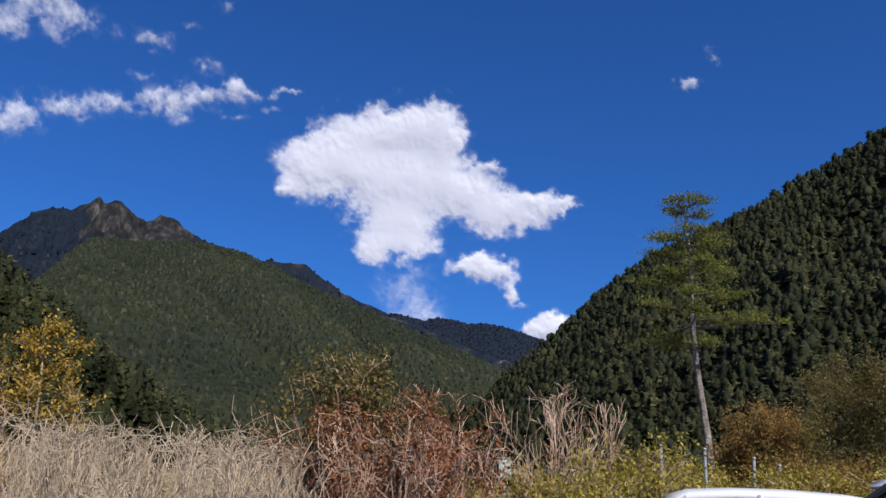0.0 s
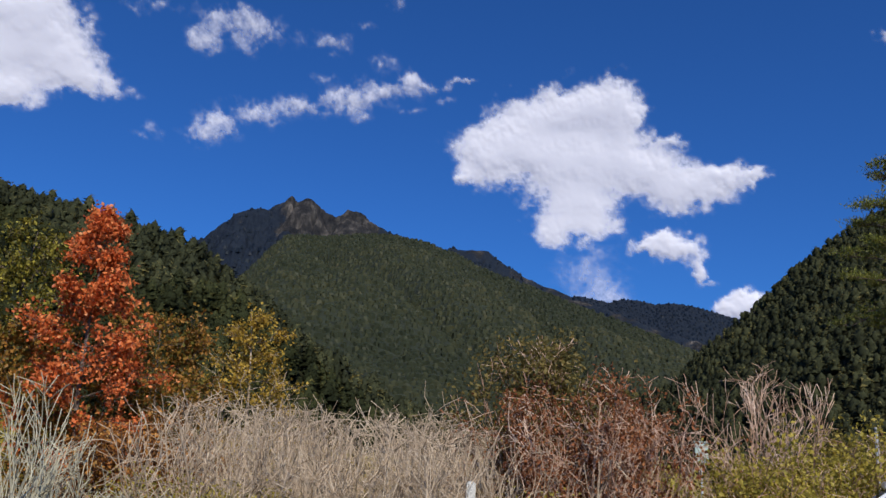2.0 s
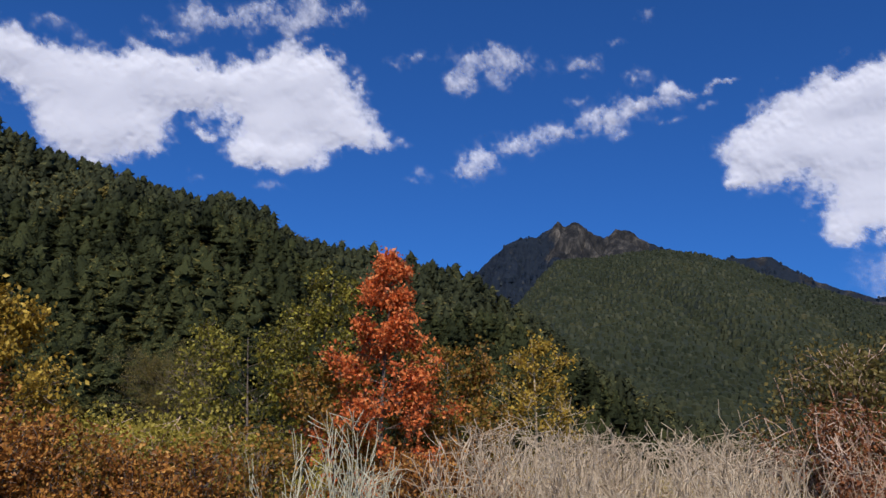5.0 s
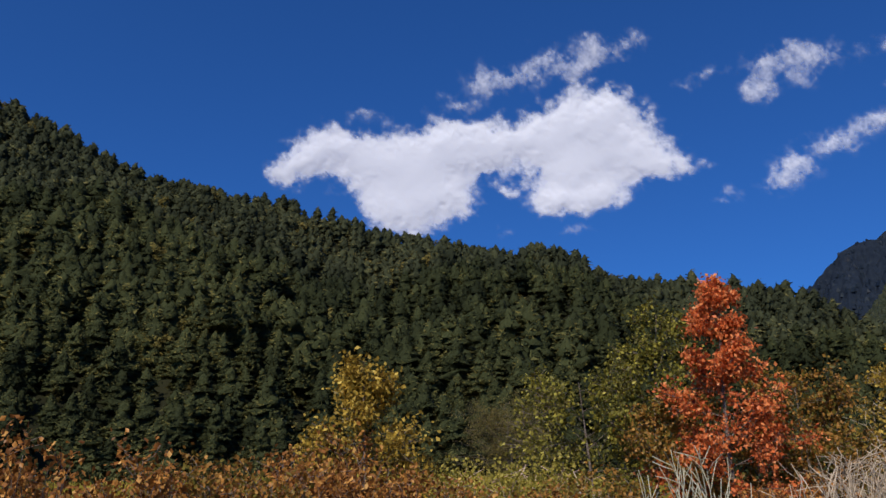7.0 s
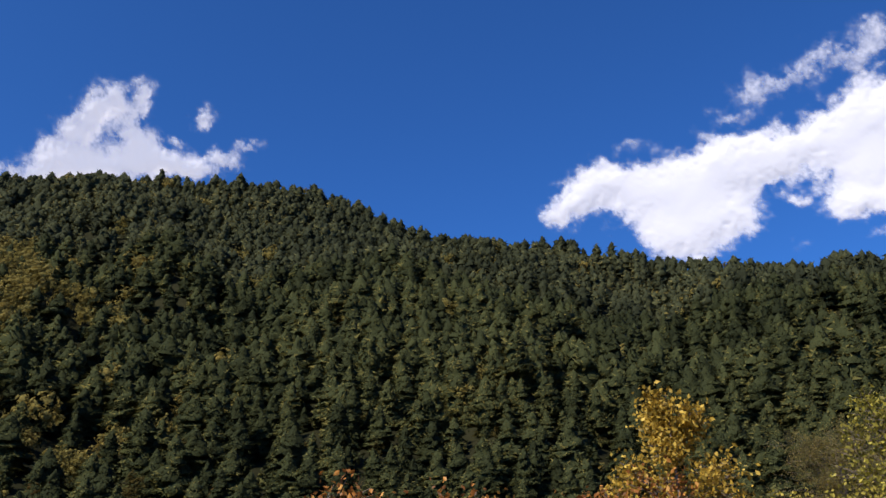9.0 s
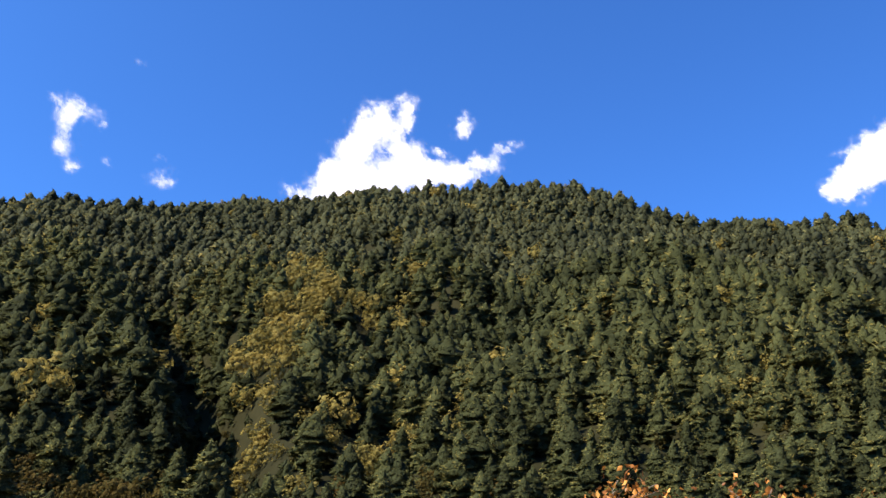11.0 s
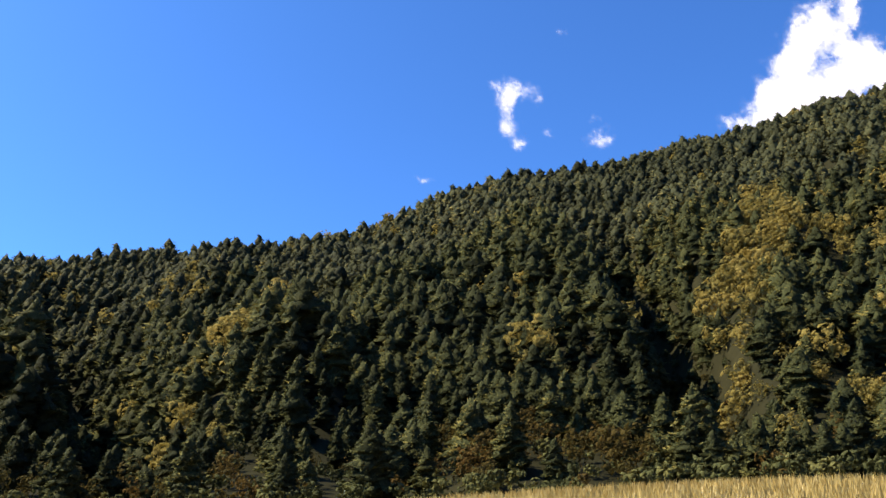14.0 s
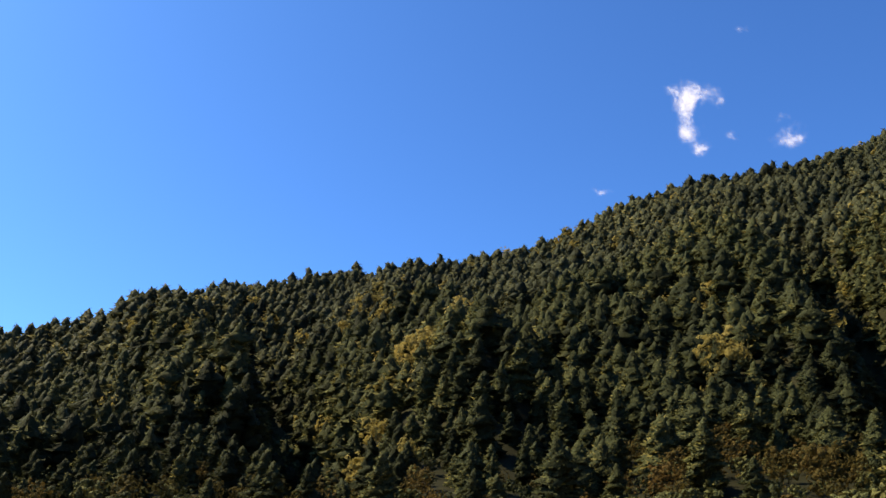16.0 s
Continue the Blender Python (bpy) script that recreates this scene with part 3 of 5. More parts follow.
def woods(name, label, templates, places, heights, tones, material, widen=None, group="", rough=False):
    """One mesh of many trees."""
    g = np.random.default_rng(len(places))
    which = g.integers(0, len(templates), len(places))
    turn = g.uniform(0, 2 * np.pi, len(places))
    lean = g.normal(0, 0.04, (len(places), 2))
    V, F, T, N, n = [], [], [], [], 0
    for k, (tv, tf, *tn) in enumerate(templates):
        m = np.where(which == k)[0]
        if not len(m):
            continue
        c, s, hh = np.cos(turn[m])[:, None], np.sin(turn[m])[:, None], heights[m][:, None]
        ww = hh * (widen[m][:, None] if widen is not None else 1.0)
        x = (tv[None, :, 0] * c - tv[None, :, 1] * s) * ww + lean[m, 0:1] * tv[None, :, 2] * hh
        y = (tv[None, :, 0] * s + tv[None, :, 1] * c) * ww + lean[m, 1:2] * tv[None, :, 2] * hh
        z = tv[None, :, 2] * hh
        v = np.stack([x, y, z], -1) + places[m][:, None, :]
        V.append(v.reshape(-1, 3))
        if not rough:
            tn, *shade = tn
            N.append(np.stack([tn[None, :, 0] * c - tn[None, :, 1] * s, tn[None, :, 0] * s + tn[None, :, 1] * c, tn[None, :, 2] + 0 * c], -1).reshape(-1, 3))
        F.append((tf[None] + (np.arange(len(m)) * len(tv))[:, None, None]).reshape(-1, 3) + n)
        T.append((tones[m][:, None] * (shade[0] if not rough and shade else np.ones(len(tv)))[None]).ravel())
        n += len(m) * len(tv)
    ob = new(name, mesh_of(name, np.concatenate(V), np.concatenate(F), material, [("tone", np.concatenate(T))], not rough, np.concatenate(N) if N else None))
    tagged(ob, label, "trees", kind="stuff", group=group)
    return len(places)


g0 = np.random.default_rng(3)
CON_NEAR = [conifer_template(g0, 7, 9, g0.uniform(0.33, 0.44), 640, 0.08, 0.056) for _ in range(10)]
CON_MID = [conifer_template(g0, 5, 7, g0.uniform(0.34, 0.46), 170, 0.12, 0.092) for _ in range(12)]
CON_FAR = [conifer_template(g0, 3, 6, g0.uniform(0.36, 0.48), 60, 0.2, 0.14) for _ in range(12)]
CON_REMOTE = [conifer_template(g0, 2, 6, g0.uniform(0.36, 0.50), 34, 0.25, 0.17) for _ in range(12)]
CON_TINY = [crown_template(g0) for _ in range(6)]
BROAD_MID = [broadleaf_template(g0, 70, 9, 5) for _ in range(4)]
BROAD_NEAR = [broadleaf_template(g0, 150, 11, 5) for _ in range(4)]
BROAD_LOW = [broadleaf_template(g0, 48, 6, 4) for _ in range(4)]


def edge_conifer(g, tone):
    """One conifer of unit height, trunk and crown; it is scaled where it stands."""
    root = new("conifer_tree")
    root.empty_display_size = 0.1
    tagged(root, "dark green conifer at the edge of the woods", "tree", "conifers at the forest edge")
    bm = bmesh.new()
    for k in range(6):
        z0, z1 = k / 6 * 0.9 - 0.02, (k + 1) / 6 * 0.9 - 0.02
        ends = []
        for z in (z0, z1):
            q = 0.016 * (1 - z * 0.85)
            ends.append([bm.verts.new((q * math.cos(a * 1.0472) + 0.01 * math.sin(z * 5), q * math.sin(a * 1.0472), z)) for a in range(6)])
        for a in range(6):
            bm.faces.new((ends[0][a], ends[0][(a + 1) % 6], ends[1][(a + 1) % 6], ends[1][a]))
    me = bpy.data.meshes.new("trunk")
    bm.to_mesh(me)
    bm.free()
    me.materials.append(M_BARK)
    new("trunk", me).parent = root
    v, f, nm, shade = conifer_template(g, 10, 12, g.uniform(0.29, 0.38), 2200, 0.05, 0.038)
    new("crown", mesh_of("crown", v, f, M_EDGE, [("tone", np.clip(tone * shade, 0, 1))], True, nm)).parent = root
    return root


EDGE_TREES = [edge_conifer(g0, q) for q in (0.2, 0.35, 0.5, 0.65, 0.3, 0.8)]


def plant(hill, spacing, az0, az1, seed):
    az, r, s, P = hill.scatter(spacing, az0, az1, seed)
    g = np.random.default_rng(seed + 1)
    patch = fbm(P[:, :2], 3, 1 / 45.0)
    P = P - [0, 0, 0.6]
    tone = np.clip(0.45 + 0.36 * patch + g.normal(0, 0.26, len(P)), 0, 1)
    h = np.clip(9.4 + 1.8 * fbm(P[:, :2] + 300, 2, 1 / 60.0) + g.normal(0, 1.9, len(P)), 4.5, 14.5)
    return az, r, s, P, tone, h, g


def plant_near():
    az, r, s, P, tone, h, g = plant(NEAR, 5.5, 8, 170, 11)
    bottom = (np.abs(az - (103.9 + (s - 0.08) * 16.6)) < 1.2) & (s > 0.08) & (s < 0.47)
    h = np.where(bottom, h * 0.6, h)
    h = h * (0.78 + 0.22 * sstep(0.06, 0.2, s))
    # the ravine's shade is put into the tone of its trees
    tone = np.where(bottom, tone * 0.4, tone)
    # golden broadleaf along the gully's sunny side and scattered; rusty and pale ones at the foot
    gold = np.exp(-((az - (100.4 + 10.5 * (0.45 - s))) / 2.0) ** 2) * sstep(0.10, 0.16, s) * (1 - sstep(0.46, 0.52, s))
    gold += np.exp(-((az - 96.5) / 3.6) ** 2) * np.exp(-((s - 0.36) / 0.035) ** 2) * 0.8
    gold += np.exp(-((az - 94) / 7.0) ** 2) * np.exp(-((s - 0.12) / 0.05) ** 2) * 0.35
    gold += np.exp(-((az - 139) / 3.0) ** 2) * np.exp(-((s - 0.6) / 0.08) ** 2) * 0.5
    gold += np.exp(-((az - (140.5 - 42 * (s - 0.16))) / 1.3) ** 2) * sstep(0.12, 0.18, s) * (1 - sstep(0.36, 0.42, s)) * 0.6
    u = g.uniform(0, 1, len(P))
    is_gold = u < np.clip(gold, 0.022, 0.85)
    rust = 0.36 * (1 - sstep(0.05, 0.14, s)) * sstep(82, 98, az)
    is_rust = ~is_gold & (u < 0.004 + rust + 0.006)
    is_pale = ~is_gold & ~is_rust & (u > 1 - 0.05 * (1 - sstep(0.02, 0.1, s)) * sstep(85, 95, az))
    con = ~is_gold & ~is_rust & ~is_pale
    edge = con & (r < 101)
    for k, i in enumerate(np.where(edge)[0]):
        v = EDGE_TREES[k % len(EDGE_TREES)]
        m = Matrix.Translation(P[i]) @ pose(0, 0, 0, 0, 0, float(g.uniform(0, 360))) @ Matrix.Diagonal((h[i] * 1.05, h[i] * 1.05, h[i], 1))
        if k < len(EDGE_TREES):
            v.matrix_basis = m
        else:
            c = copy_thing(v, Matrix())
            c.matrix_basis = m
    con = con & ~edge
    n, m = con & (r < 160), con & (r >= 160) & (r < 300)
    f = con & (r >= 300) & (g.uniform(0, 1, len(P)) < 0.95)
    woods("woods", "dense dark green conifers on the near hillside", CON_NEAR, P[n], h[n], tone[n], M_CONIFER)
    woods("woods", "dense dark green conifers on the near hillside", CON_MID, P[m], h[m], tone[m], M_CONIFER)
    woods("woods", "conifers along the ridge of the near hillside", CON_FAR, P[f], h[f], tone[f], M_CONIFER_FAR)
    woods("woods", "golden autumn broadleaf trees among the conifers", BROAD_MID, P[is_gold & (r > 150)], h[is_gold & (r > 150)] * 0.95, tone[is_gold & (r > 150)], M_GOLD)
    woods("woods", "golden broadleaf trees at the foot of the slope", BROAD_NEAR, P[is_gold & (r <= 150)], h[is_gold & (r <= 150)] * 0.85, tone[is_gold & (r <= 150)], M_GOLD)
    woods("woods", "rusty autumn broadleaf trees at the forest edge", BROAD_NEAR, P[is_rust], h[is_rust] * 0.72, tone[is_rust], M_RUST)
    ua, ur, us, UP = NEAR.scatter(4.2, 12, 170, 77, -0.03, 0.55)
    gu = np.random.default_rng(78)
    k = gu.uniform(0, 1, len(UP)) < np.maximum(0.75 - us * 2.2, 0.9 * np.exp(-((ua - 106) / 6) ** 2))
    UP, us, ua = UP[k], us[k], ua[k]
    uh = gu.uniform(1.8, 4.0, len(UP))
    lot = gu.uniform(0, 1, len(UP))
    brown = lot < 0.08 + 0.2 * sstep(84, 100, ua)
    woods("undergrowth", "green shrubs under the edge of the woods", BROAD_LOW, UP[~brown], uh[~brown], gu.uniform(0.1, 0.8, (~brown).sum()), M_CONIFER)
    woods("undergrowth", "brown autumn shrubs under the edge of the woods", BROAD_LOW, UP[brown], uh[brown], gu.uniform(0, 1, brown.sum()), M_RUST)
    if is_pale.any():
        woods("woods", "pale silvery shrubs at the forest edge", BROAD_MID, P[is_pale], h[is_pale] * 0.4, tone[is_pale], M_PALE)


def plant_right():
    az, r, s, P, tone, h, g = plant(RIGHT, 5.3, -34, 5, 21)
    n = r < 280
    h = h * 0.82
    woods("woods", "dark conifers on the shaded hillside", CON_FAR, P[n], h[n], tone[n], M_CONIFER_FAR)
    woods("woods", "dark conifers up to the hillside's ridge", CON_REMOTE, P[~n], h[~n], tone[~n], M_CONIFER_FAR)


def plant_mountain(hill, spacing, az0, az1, seed, label, bare=None, leaf=M_FAR):
    az, r, s, P = hill.scatter(spacing, az0, az1, seed, 0.05, 1.06)
    g = np.random.default_rng(seed)
    if bare is not None:
        keep = g.uniform(0, 1, len(P)) > bare(az, s) * 1.6
        az, r, s, P = az[keep], r[keep], s[keep], P[keep]
    tone = np.clip(0.42 + 0.45 * fbm(P[:, :2], 4, 1 / 220.0) + g.normal(0, 0.13, len(P)), 0, 1)
    h = np.clip(g.normal(7.2, 1.4, len(P)), 4.0, 11) * (spacing / 8.0) ** 0.35 * 0.8
    woods("woods", label, CON_TINY, P - [0, 0, 1.5], h, tone, leaf, g.uniform(1.4, 2.2, len(P)), rough=True)


plant_near()
plant_right()
plant_mountain(SHOULDER, 8.8, -8, 30, 31, "mixed forest covering the mountain flank")
plant_mountain(PEAK, 15.0, 14, 33, 34, "dark forest below the summit crags", crag, M_HAZEFAR)
plant_mountain(BEHIND, 15, -4, 16, 32, "forest on the ridge behind", crag_behind, M_HAZEFAR)
plant_mountain(FAR, 17, -12, 8, 33, "far forest on the distant mountain", None, M_HAZEFAR)


# ---- clouds ----
def cloud(label, seed, ragged, dense, puffs, step=0.10, dist=4650.0):
    """A cloud bank: puffs (heading, height angle, half-widths, strength) with torn edges; the thick parts bulge forward a little."""
    P = np.array(puffs)
    az = np.arange((P[:, 0] - P[:, 2] * 2).min(), (P[:, 0] + P[:, 2] * 2).max(), step)
    el = np.arange((P[:, 1] - P[:, 3] * 2).min(), (P[:, 1] + P[:, 3] * 2).max(), step)
    A, Eo = np.meshgrid(az, el, indexing="ij")
    p = np.stack([A.ravel(), Eo.ravel()], -1)
    q = p + np.stack([fbm(p + seed, 6, 0.5, 0.68), fbm(p + seed + 50, 6, 0.5, 0.68)], -1) * 0.55
    d = np.zeros(len(p))
    for a, e, wa, we, k in puffs:
        u = k * np.exp(-1.0 * (((q[:, 0] - a) / wa) ** 2 + ((q[:, 1] - e) / we) ** 2))
        d = d + u * (1 - 0.35 * np.clip(d, 0, 1))
    body = np.clip(d, 0, 1.6)
    d = d + ragged * 0.8 * fbm(p + seed * 3, 6, 0.9, 0.7) * np.clip(d * 2.2, 0, 1) * np.clip(1.5 - d, 0.1, 1)
    d = d + 0.16 * fbm(p * [1.0, 1.5] + seed * 7, 4, 1.2, 0.6) * np.clip(1.1 - np.abs(d - 0.3) * 2.0, 0, 1)
    th = np.clip((d - 0.11) * dense, 0, 1.3)
    bulge = 28 * body + 5 * fbm(p + seed * 5, 1, 0.13) * np.clip(d * 2, 0, 1)
    R = dist - bulge
    ae, ee = np.radians(p[:, 0]), np.radians(p[:, 1])
    v = np.stack([-np.sin(ae) * np.cos(ee) * R, np.cos(ae) * np.cos(ee) * R, np.sin(ee) * R + EYE], -1)
    f = grid_faces(len(az), len(el))
    f = f[(th[f] > 0.0).any(1)]
    used = np.unique(f)
    back = np.full(len(v), -1)
    back[used] = np.arange(len(used))
    ob = new("cloud", mesh_of("cloud", v[used], back[f], M_CLOUD, [("thickness", th[used])], smooth=True))
    tagged(ob, label, "cloud", kind="structure")


cloud("large bright white cumulus cloud over the valley", 3.0, 0.30, 1.70, [
    (9.9, 20.1, 1.8, 1.5, 0.95), (7.8, 21.6, 2.2, 1.7, 1.00), (4.7, 23.0, 2.3, 1.5, 1.00), (2.1, 23.5, 2.1, 1.5, 1.00), (0.2, 22.7, 1.2, 1.9, 0.85), (6.1, 20.0, 2.8, 1.5, 1.00), (2.4, 19.9, 3.2, 1.9, 1.00), (-1.2, 19.4, 2.4, 1.5, 0.95), (-4.1, 18.0, 2.2, 1.2, 0.90), (-6.4, 18.8, 1.4, 0.8, 0.75), (-8.6, 18.7, 1.0, 0.5, 0.60), (3.4, 17.2, 2.4, 1.4, 0.80), (4.7, 15.4, 1.4, 1.1, 0.60), (2.1, 15.4, 1.8, 1.1, 0.60), (11.5, 18.6, 0.9, 0.4, 0.50), (-3.4, 21.0, 1.1, 0.3, 0.40)])
cloud("faint veil of vapour hanging under the large cloud", 5.0, 0.40, 0.55, [(2.3, 12.7, 2.1, 1.5, 0.62), (1.3, 10.9, 1.9, 1.1, 0.62)])
cloud("small white cloud beneath the large one", 8.0, 0.30, 1.60, [
    (-2.3, 14.5, 1.2, 0.7, 0.80), (-4.0, 14.2, 1.2, 0.8, 0.80), (-4.9, 12.7, 0.4, 1.0, 0.60), (-5.5, 11.6, 0.5, 0.2, 0.35), (-1.1, 14.6, 0.6, 0.5, 0.60)])
cloud("white cloud rising behind the hillside ridge", 9.0, 0.30, 1.70, [
    (-6.7, 10.0, 1.3, 0.6, 0.90), (-8.0, 10.8, 1.2, 0.7, 0.90), (-9.3, 10.2, 1.5, 0.8, 0.90)])
cloud("faint scrap of cloud in clear sky", 11.0, 0.30, 1.7, [(-16.9, 26.2, 0.8, 0.4, 0.38), (-18.6, 27.7, 0.5, 0.7, 0.38)])
cloud("long ragged streak of thin white cloud", 14.0, 0.80, 0.62, [
    (28.5, 20.6, 1.2, 1.0, 0.75), (29.4, 19.9, 1.1, 0.8, 0.60), (25.8, 21.3, 1.6, 0.8, 0.62), (23.4, 22.3, 1.4, 0.6, 0.60), (21.5, 23.0, 1.4, 0.8, 0.60), (19.2, 23.3, 1.4, 0.9, 0.80), (17.0, 24.2, 1.4, 0.6, 0.80), (15.7, 24.8, 0.7, 0.5, 0.70), (14.0, 24.5, 1.3, 0.3, 0.65), (12.0, 25.0, 1.2, 0.2, 0.60), (17.6, 25.8, 0.8, 0.5, 0.40), (29.9, 19.3, 1.2, 0.4, 0.40), (18.7, 21.9, 0.7, 0.3, 0.40), (13.1, 23.5, 0.6, 0.2, 0.35), (22.0, 24.4, 0.8, 0.3, 0.35), (15.9, 22.8, 1.1, 0.3, 0.40)])
cloud("thin white cloud tufts", 17.0, 0.80, 0.58, [
    (29.6, 26.5, 1.5, 1.1, 0.80), (30.4, 25.3, 1.0, 0.6, 0.60), (28.1, 27.6, 0.9, 0.5, 0.50), (25.9, 26.9, 1.7, 0.8, 0.70), (26.6, 25.6, 1.0, 0.5, 0.50), (21.6, 26.6, 1.2, 0.5, 0.55), (33.7, 27.0, 1.5, 0.3, 0.45), (34.8, 26.5, 0.9, 0.3, 0.40), (19.0, 27.9, 0.7, 0.2, 0.35), (32.8, 19.2, 0.9, 0.3, 0.40), (17.0, 29.4, 0.7, 0.3, 0.35), (21.3, 25.6, 0.6, 0.2, 0.35)])
cloud("wide bright white cumulus bank above the ridge", 23.0, 0.30, 1.70, [
    (64.5, 21.4, 1.1, 0.6, 0.50), (62.7, 22.3, 1.6, 1.1, 0.90), (60.5, 23.3, 1.9, 1.4, 1.00), (57.2, 22.3, 2.5, 1.9, 1.00), (54.0, 22.1, 2.5, 2.1, 1.00), (52.0, 23.4, 1.9, 1.4, 1.00), (53.1, 19.9, 2.0, 1.5, 1.00), (56.2, 19.4, 2.0, 1.4, 1.00), (49.2, 23.5, 1.8, 1.4, 1.00), (45.9, 23.9, 2.3, 1.4, 1.00), (42.6, 24.5, 2.3, 1.8, 1.00), (40.5, 25.0, 1.8, 1.7, 1.00), (39.4, 22.7, 2.3, 1.7, 0.95), (43.4, 21.7, 2.5, 1.5, 0.95), (44.6, 20.0, 1.6, 0.7, 0.80), (41.8, 19.8, 1.9, 0.8, 0.75), (37.0, 21.7, 1.8, 0.8, 0.50), (48.1, 20.7, 0.7, 0.5, 0.50)])
cloud("loose shreds of thin cloud round the bank", 24.0, 0.80, 0.50, [
    (43.4, 18.1, 1.6, 0.3, 0.45), (48.6, 17.6, 1.0, 0.3, 0.36), (58.7, 25.4, 1.1, 0.4, 0.42), (56.6, 25.3, 0.5, 0.4, 0.38), (54.2, 25.8, 0.4, 0.3, 0.36), (34.4, 21.5, 0.7, 0.3, 0.42), (33.0, 19.4, 0.9, 0.4, 0.38)])
cloud("thin torn white cloud above the bank", 26.0, 0.80, 0.60, [
    (49.3, 27.9, 1.5, 0.9, 0.60), (47.2, 27.8, 1.7, 0.8, 0.70), (44.7, 28.9, 1.6, 1.0, 0.65), (42.6, 28.5, 1.6, 0.8, 0.65), (41.7, 29.6, 0.9, 0.8, 0.60), (39.8, 29.3, 1.5, 0.8, 0.65), (38.4, 29.6, 0.7, 0.6, 0.50), (50.5, 26.4, 1.3, 0.5, 0.42), (51.6, 26.2, 0.9, 0.4, 0.38), (52.2, 27.0, 0.8, 0.4, 0.35)])
cloud("bright white cloud rising behind the wooded ridge", 31.0, 0.60, 1.0, [
    (96.9, 27.4, 0.9, 1.1, 0.85), (95.4, 27.8, 1.1, 1.0, 0.80), (94.0, 28.4, 0.6, 1.0, 0.60), (97.7, 25.7, 1.3, 1.5, 0.90), (94.1, 25.8, 1.3, 1.5, 0.95), (98.7, 23.8, 1.7, 1.0, 0.95), (96.2, 23.7, 2.5, 1.0, 1.00), (92.5, 24.6, 2.1, 1.0, 1.00), (90.0, 24.6, 2.1, 0.8, 0.90), (87.7, 25.3, 1.3, 0.5, 0.65), (86.2, 26.2, 0.9, 0.3, 0.50), (100.3, 23.0, 1.7, 0.6, 0.70), (89.5, 27.8, 0.9, 0.5, 0.70), (91.2, 26.1, 0.8, 0.3, 0.45), (102.0, 23.0, 0.4, 0.4, 0.35)])
cloud("small ragged white cloud scraps", 37.0, 0.90, 0.55, [
    (117.4, 26.3, 0.8, 0.6, 0.62), (117.1, 25.4, 0.8, 1.0, 0.62), (117.2, 23.8, 0.9, 0.8, 0.58), (116.3, 22.8, 0.6, 0.5, 0.58), (116.4, 26.2, 0.9, 0.3, 0.44), (114.9, 25.8, 0.5, 0.4, 0.46), (110.8, 23.0, 0.8, 0.6, 0.62), (111.2, 24.2, 0.4, 0.3, 0.46), (123.5, 20.4, 0.7, 0.3, 0.42), (113.4, 29.8, 0.4, 0.3, 0.42), (114.5, 23.0, 0.3, 0.2, 0.38), (118.3, 26.5, 0.4, 0.2, 0.38)])


# ---- plants and things of the meadow ----
def part(name, me, parent, label=""):
    """One mesh object under a thing or part."""
    ob = new(name, me)
    ob.parent = parent
    if name in ("brushwood", "branchwork", "foliage", "crown"):
        ob["kind"] = "stuff"
    if label:
        ob["label"] = label
    return ob


def thing(name, label, category, group=""):
    ob = new(name)
    ob.empty_display_size = 0.2
    return tagged(ob, label, category, group)


def tubes(segs, sides):
    """Tapered round sticks from rows of start, end and both radii."""
    s = np.asarray(segs, dtype=np.float64)
    a, b, ra, rb = s[:, 0:3], s[:, 3:6], s[:, 6:7], s[:, 7:8]
    d = b - a
    d /= np.linalg.norm(d, axis=1)[:, None] + 1e-9
    ref = np.where(np.abs(d[:, 2:3]) > 0.9, [[1.0, 0, 0]], [[0, 0, 1.0]])
    u = np.cross(d, ref)
    u /= np.linalg.norm(u, axis=1)[:, None] + 1e-9
    w = np.cross(d, u)
    V = []
    for k in range(sides):
        c, q = math.cos(2 * math.pi * k / sides), math.sin(2 * math.pi * k / sides)
        V.append(a + (u * c + w * q) * ra)
        V.append(b + (u * c + w * q) * rb)
    v = np.stack(V, 1).reshape(-1, 3)
    n = 2 * sides
    f = [[2 * k, 2 * ((k + 1) % sides), 2 * ((k + 1) % sides) + 1, 2 * k + 1] for k in range(sides)]
    f = (np.arange(len(s))[:, None, None] * n + np.array(f)[None]).reshape(-1, 4)
    return v, f


def grow(g, segs, tips, p, d, length, rad, level, last, fork, spread, rise, wander=0.18):
    """One branch with its twigs; tips gathers places for leaves."""
    n = 3 if level < last else 2
    step = length / n
    r = rad
    for k in range(n):
        d = d + Vector(g.normal(0, wander, 3)) + Vector((0, 0, rise * 0.3))
        d.normalize()
        q = p + d * step
        r2 = max(r * 0.74, 0.0043)
        segs.append((*p, *q, r, r2))
        if level >= last - 1:
            tips.append((*q, *d))
        if level < last:
            for _ in range(fork if k else max(1, fork - 1)):
                side = Vector(g.normal(0, 1, 3))
                side = side - side.dot(d) * d
                side.normalize()
                e = d * (1.0 - spread) + side * spread + Vector((0, 0, rise))
                e.normalize()
                at_ = p.lerp(q, float(g.uniform(0.3, 1.0)))
                grow(g, segs, tips, at_, e, length * float(g.uniform(0.42, 0.66)), r2 * 0.62, level + 1, last, fork, spread, rise, wander)
        p, r = q, r2


def fit_size(rows, w, k):
    """Bring a plant's sticks or tips to its width and height."""
    for i, q in enumerate(rows):
        q = list(q)
        for c in ((0, 3) if len(q) == 8 else (0,)):
            q[c], q[c + 1], q[c + 2] = q[c] * w, q[c + 1] * w, q[c + 2] * k
        rows[i] = tuple(q)


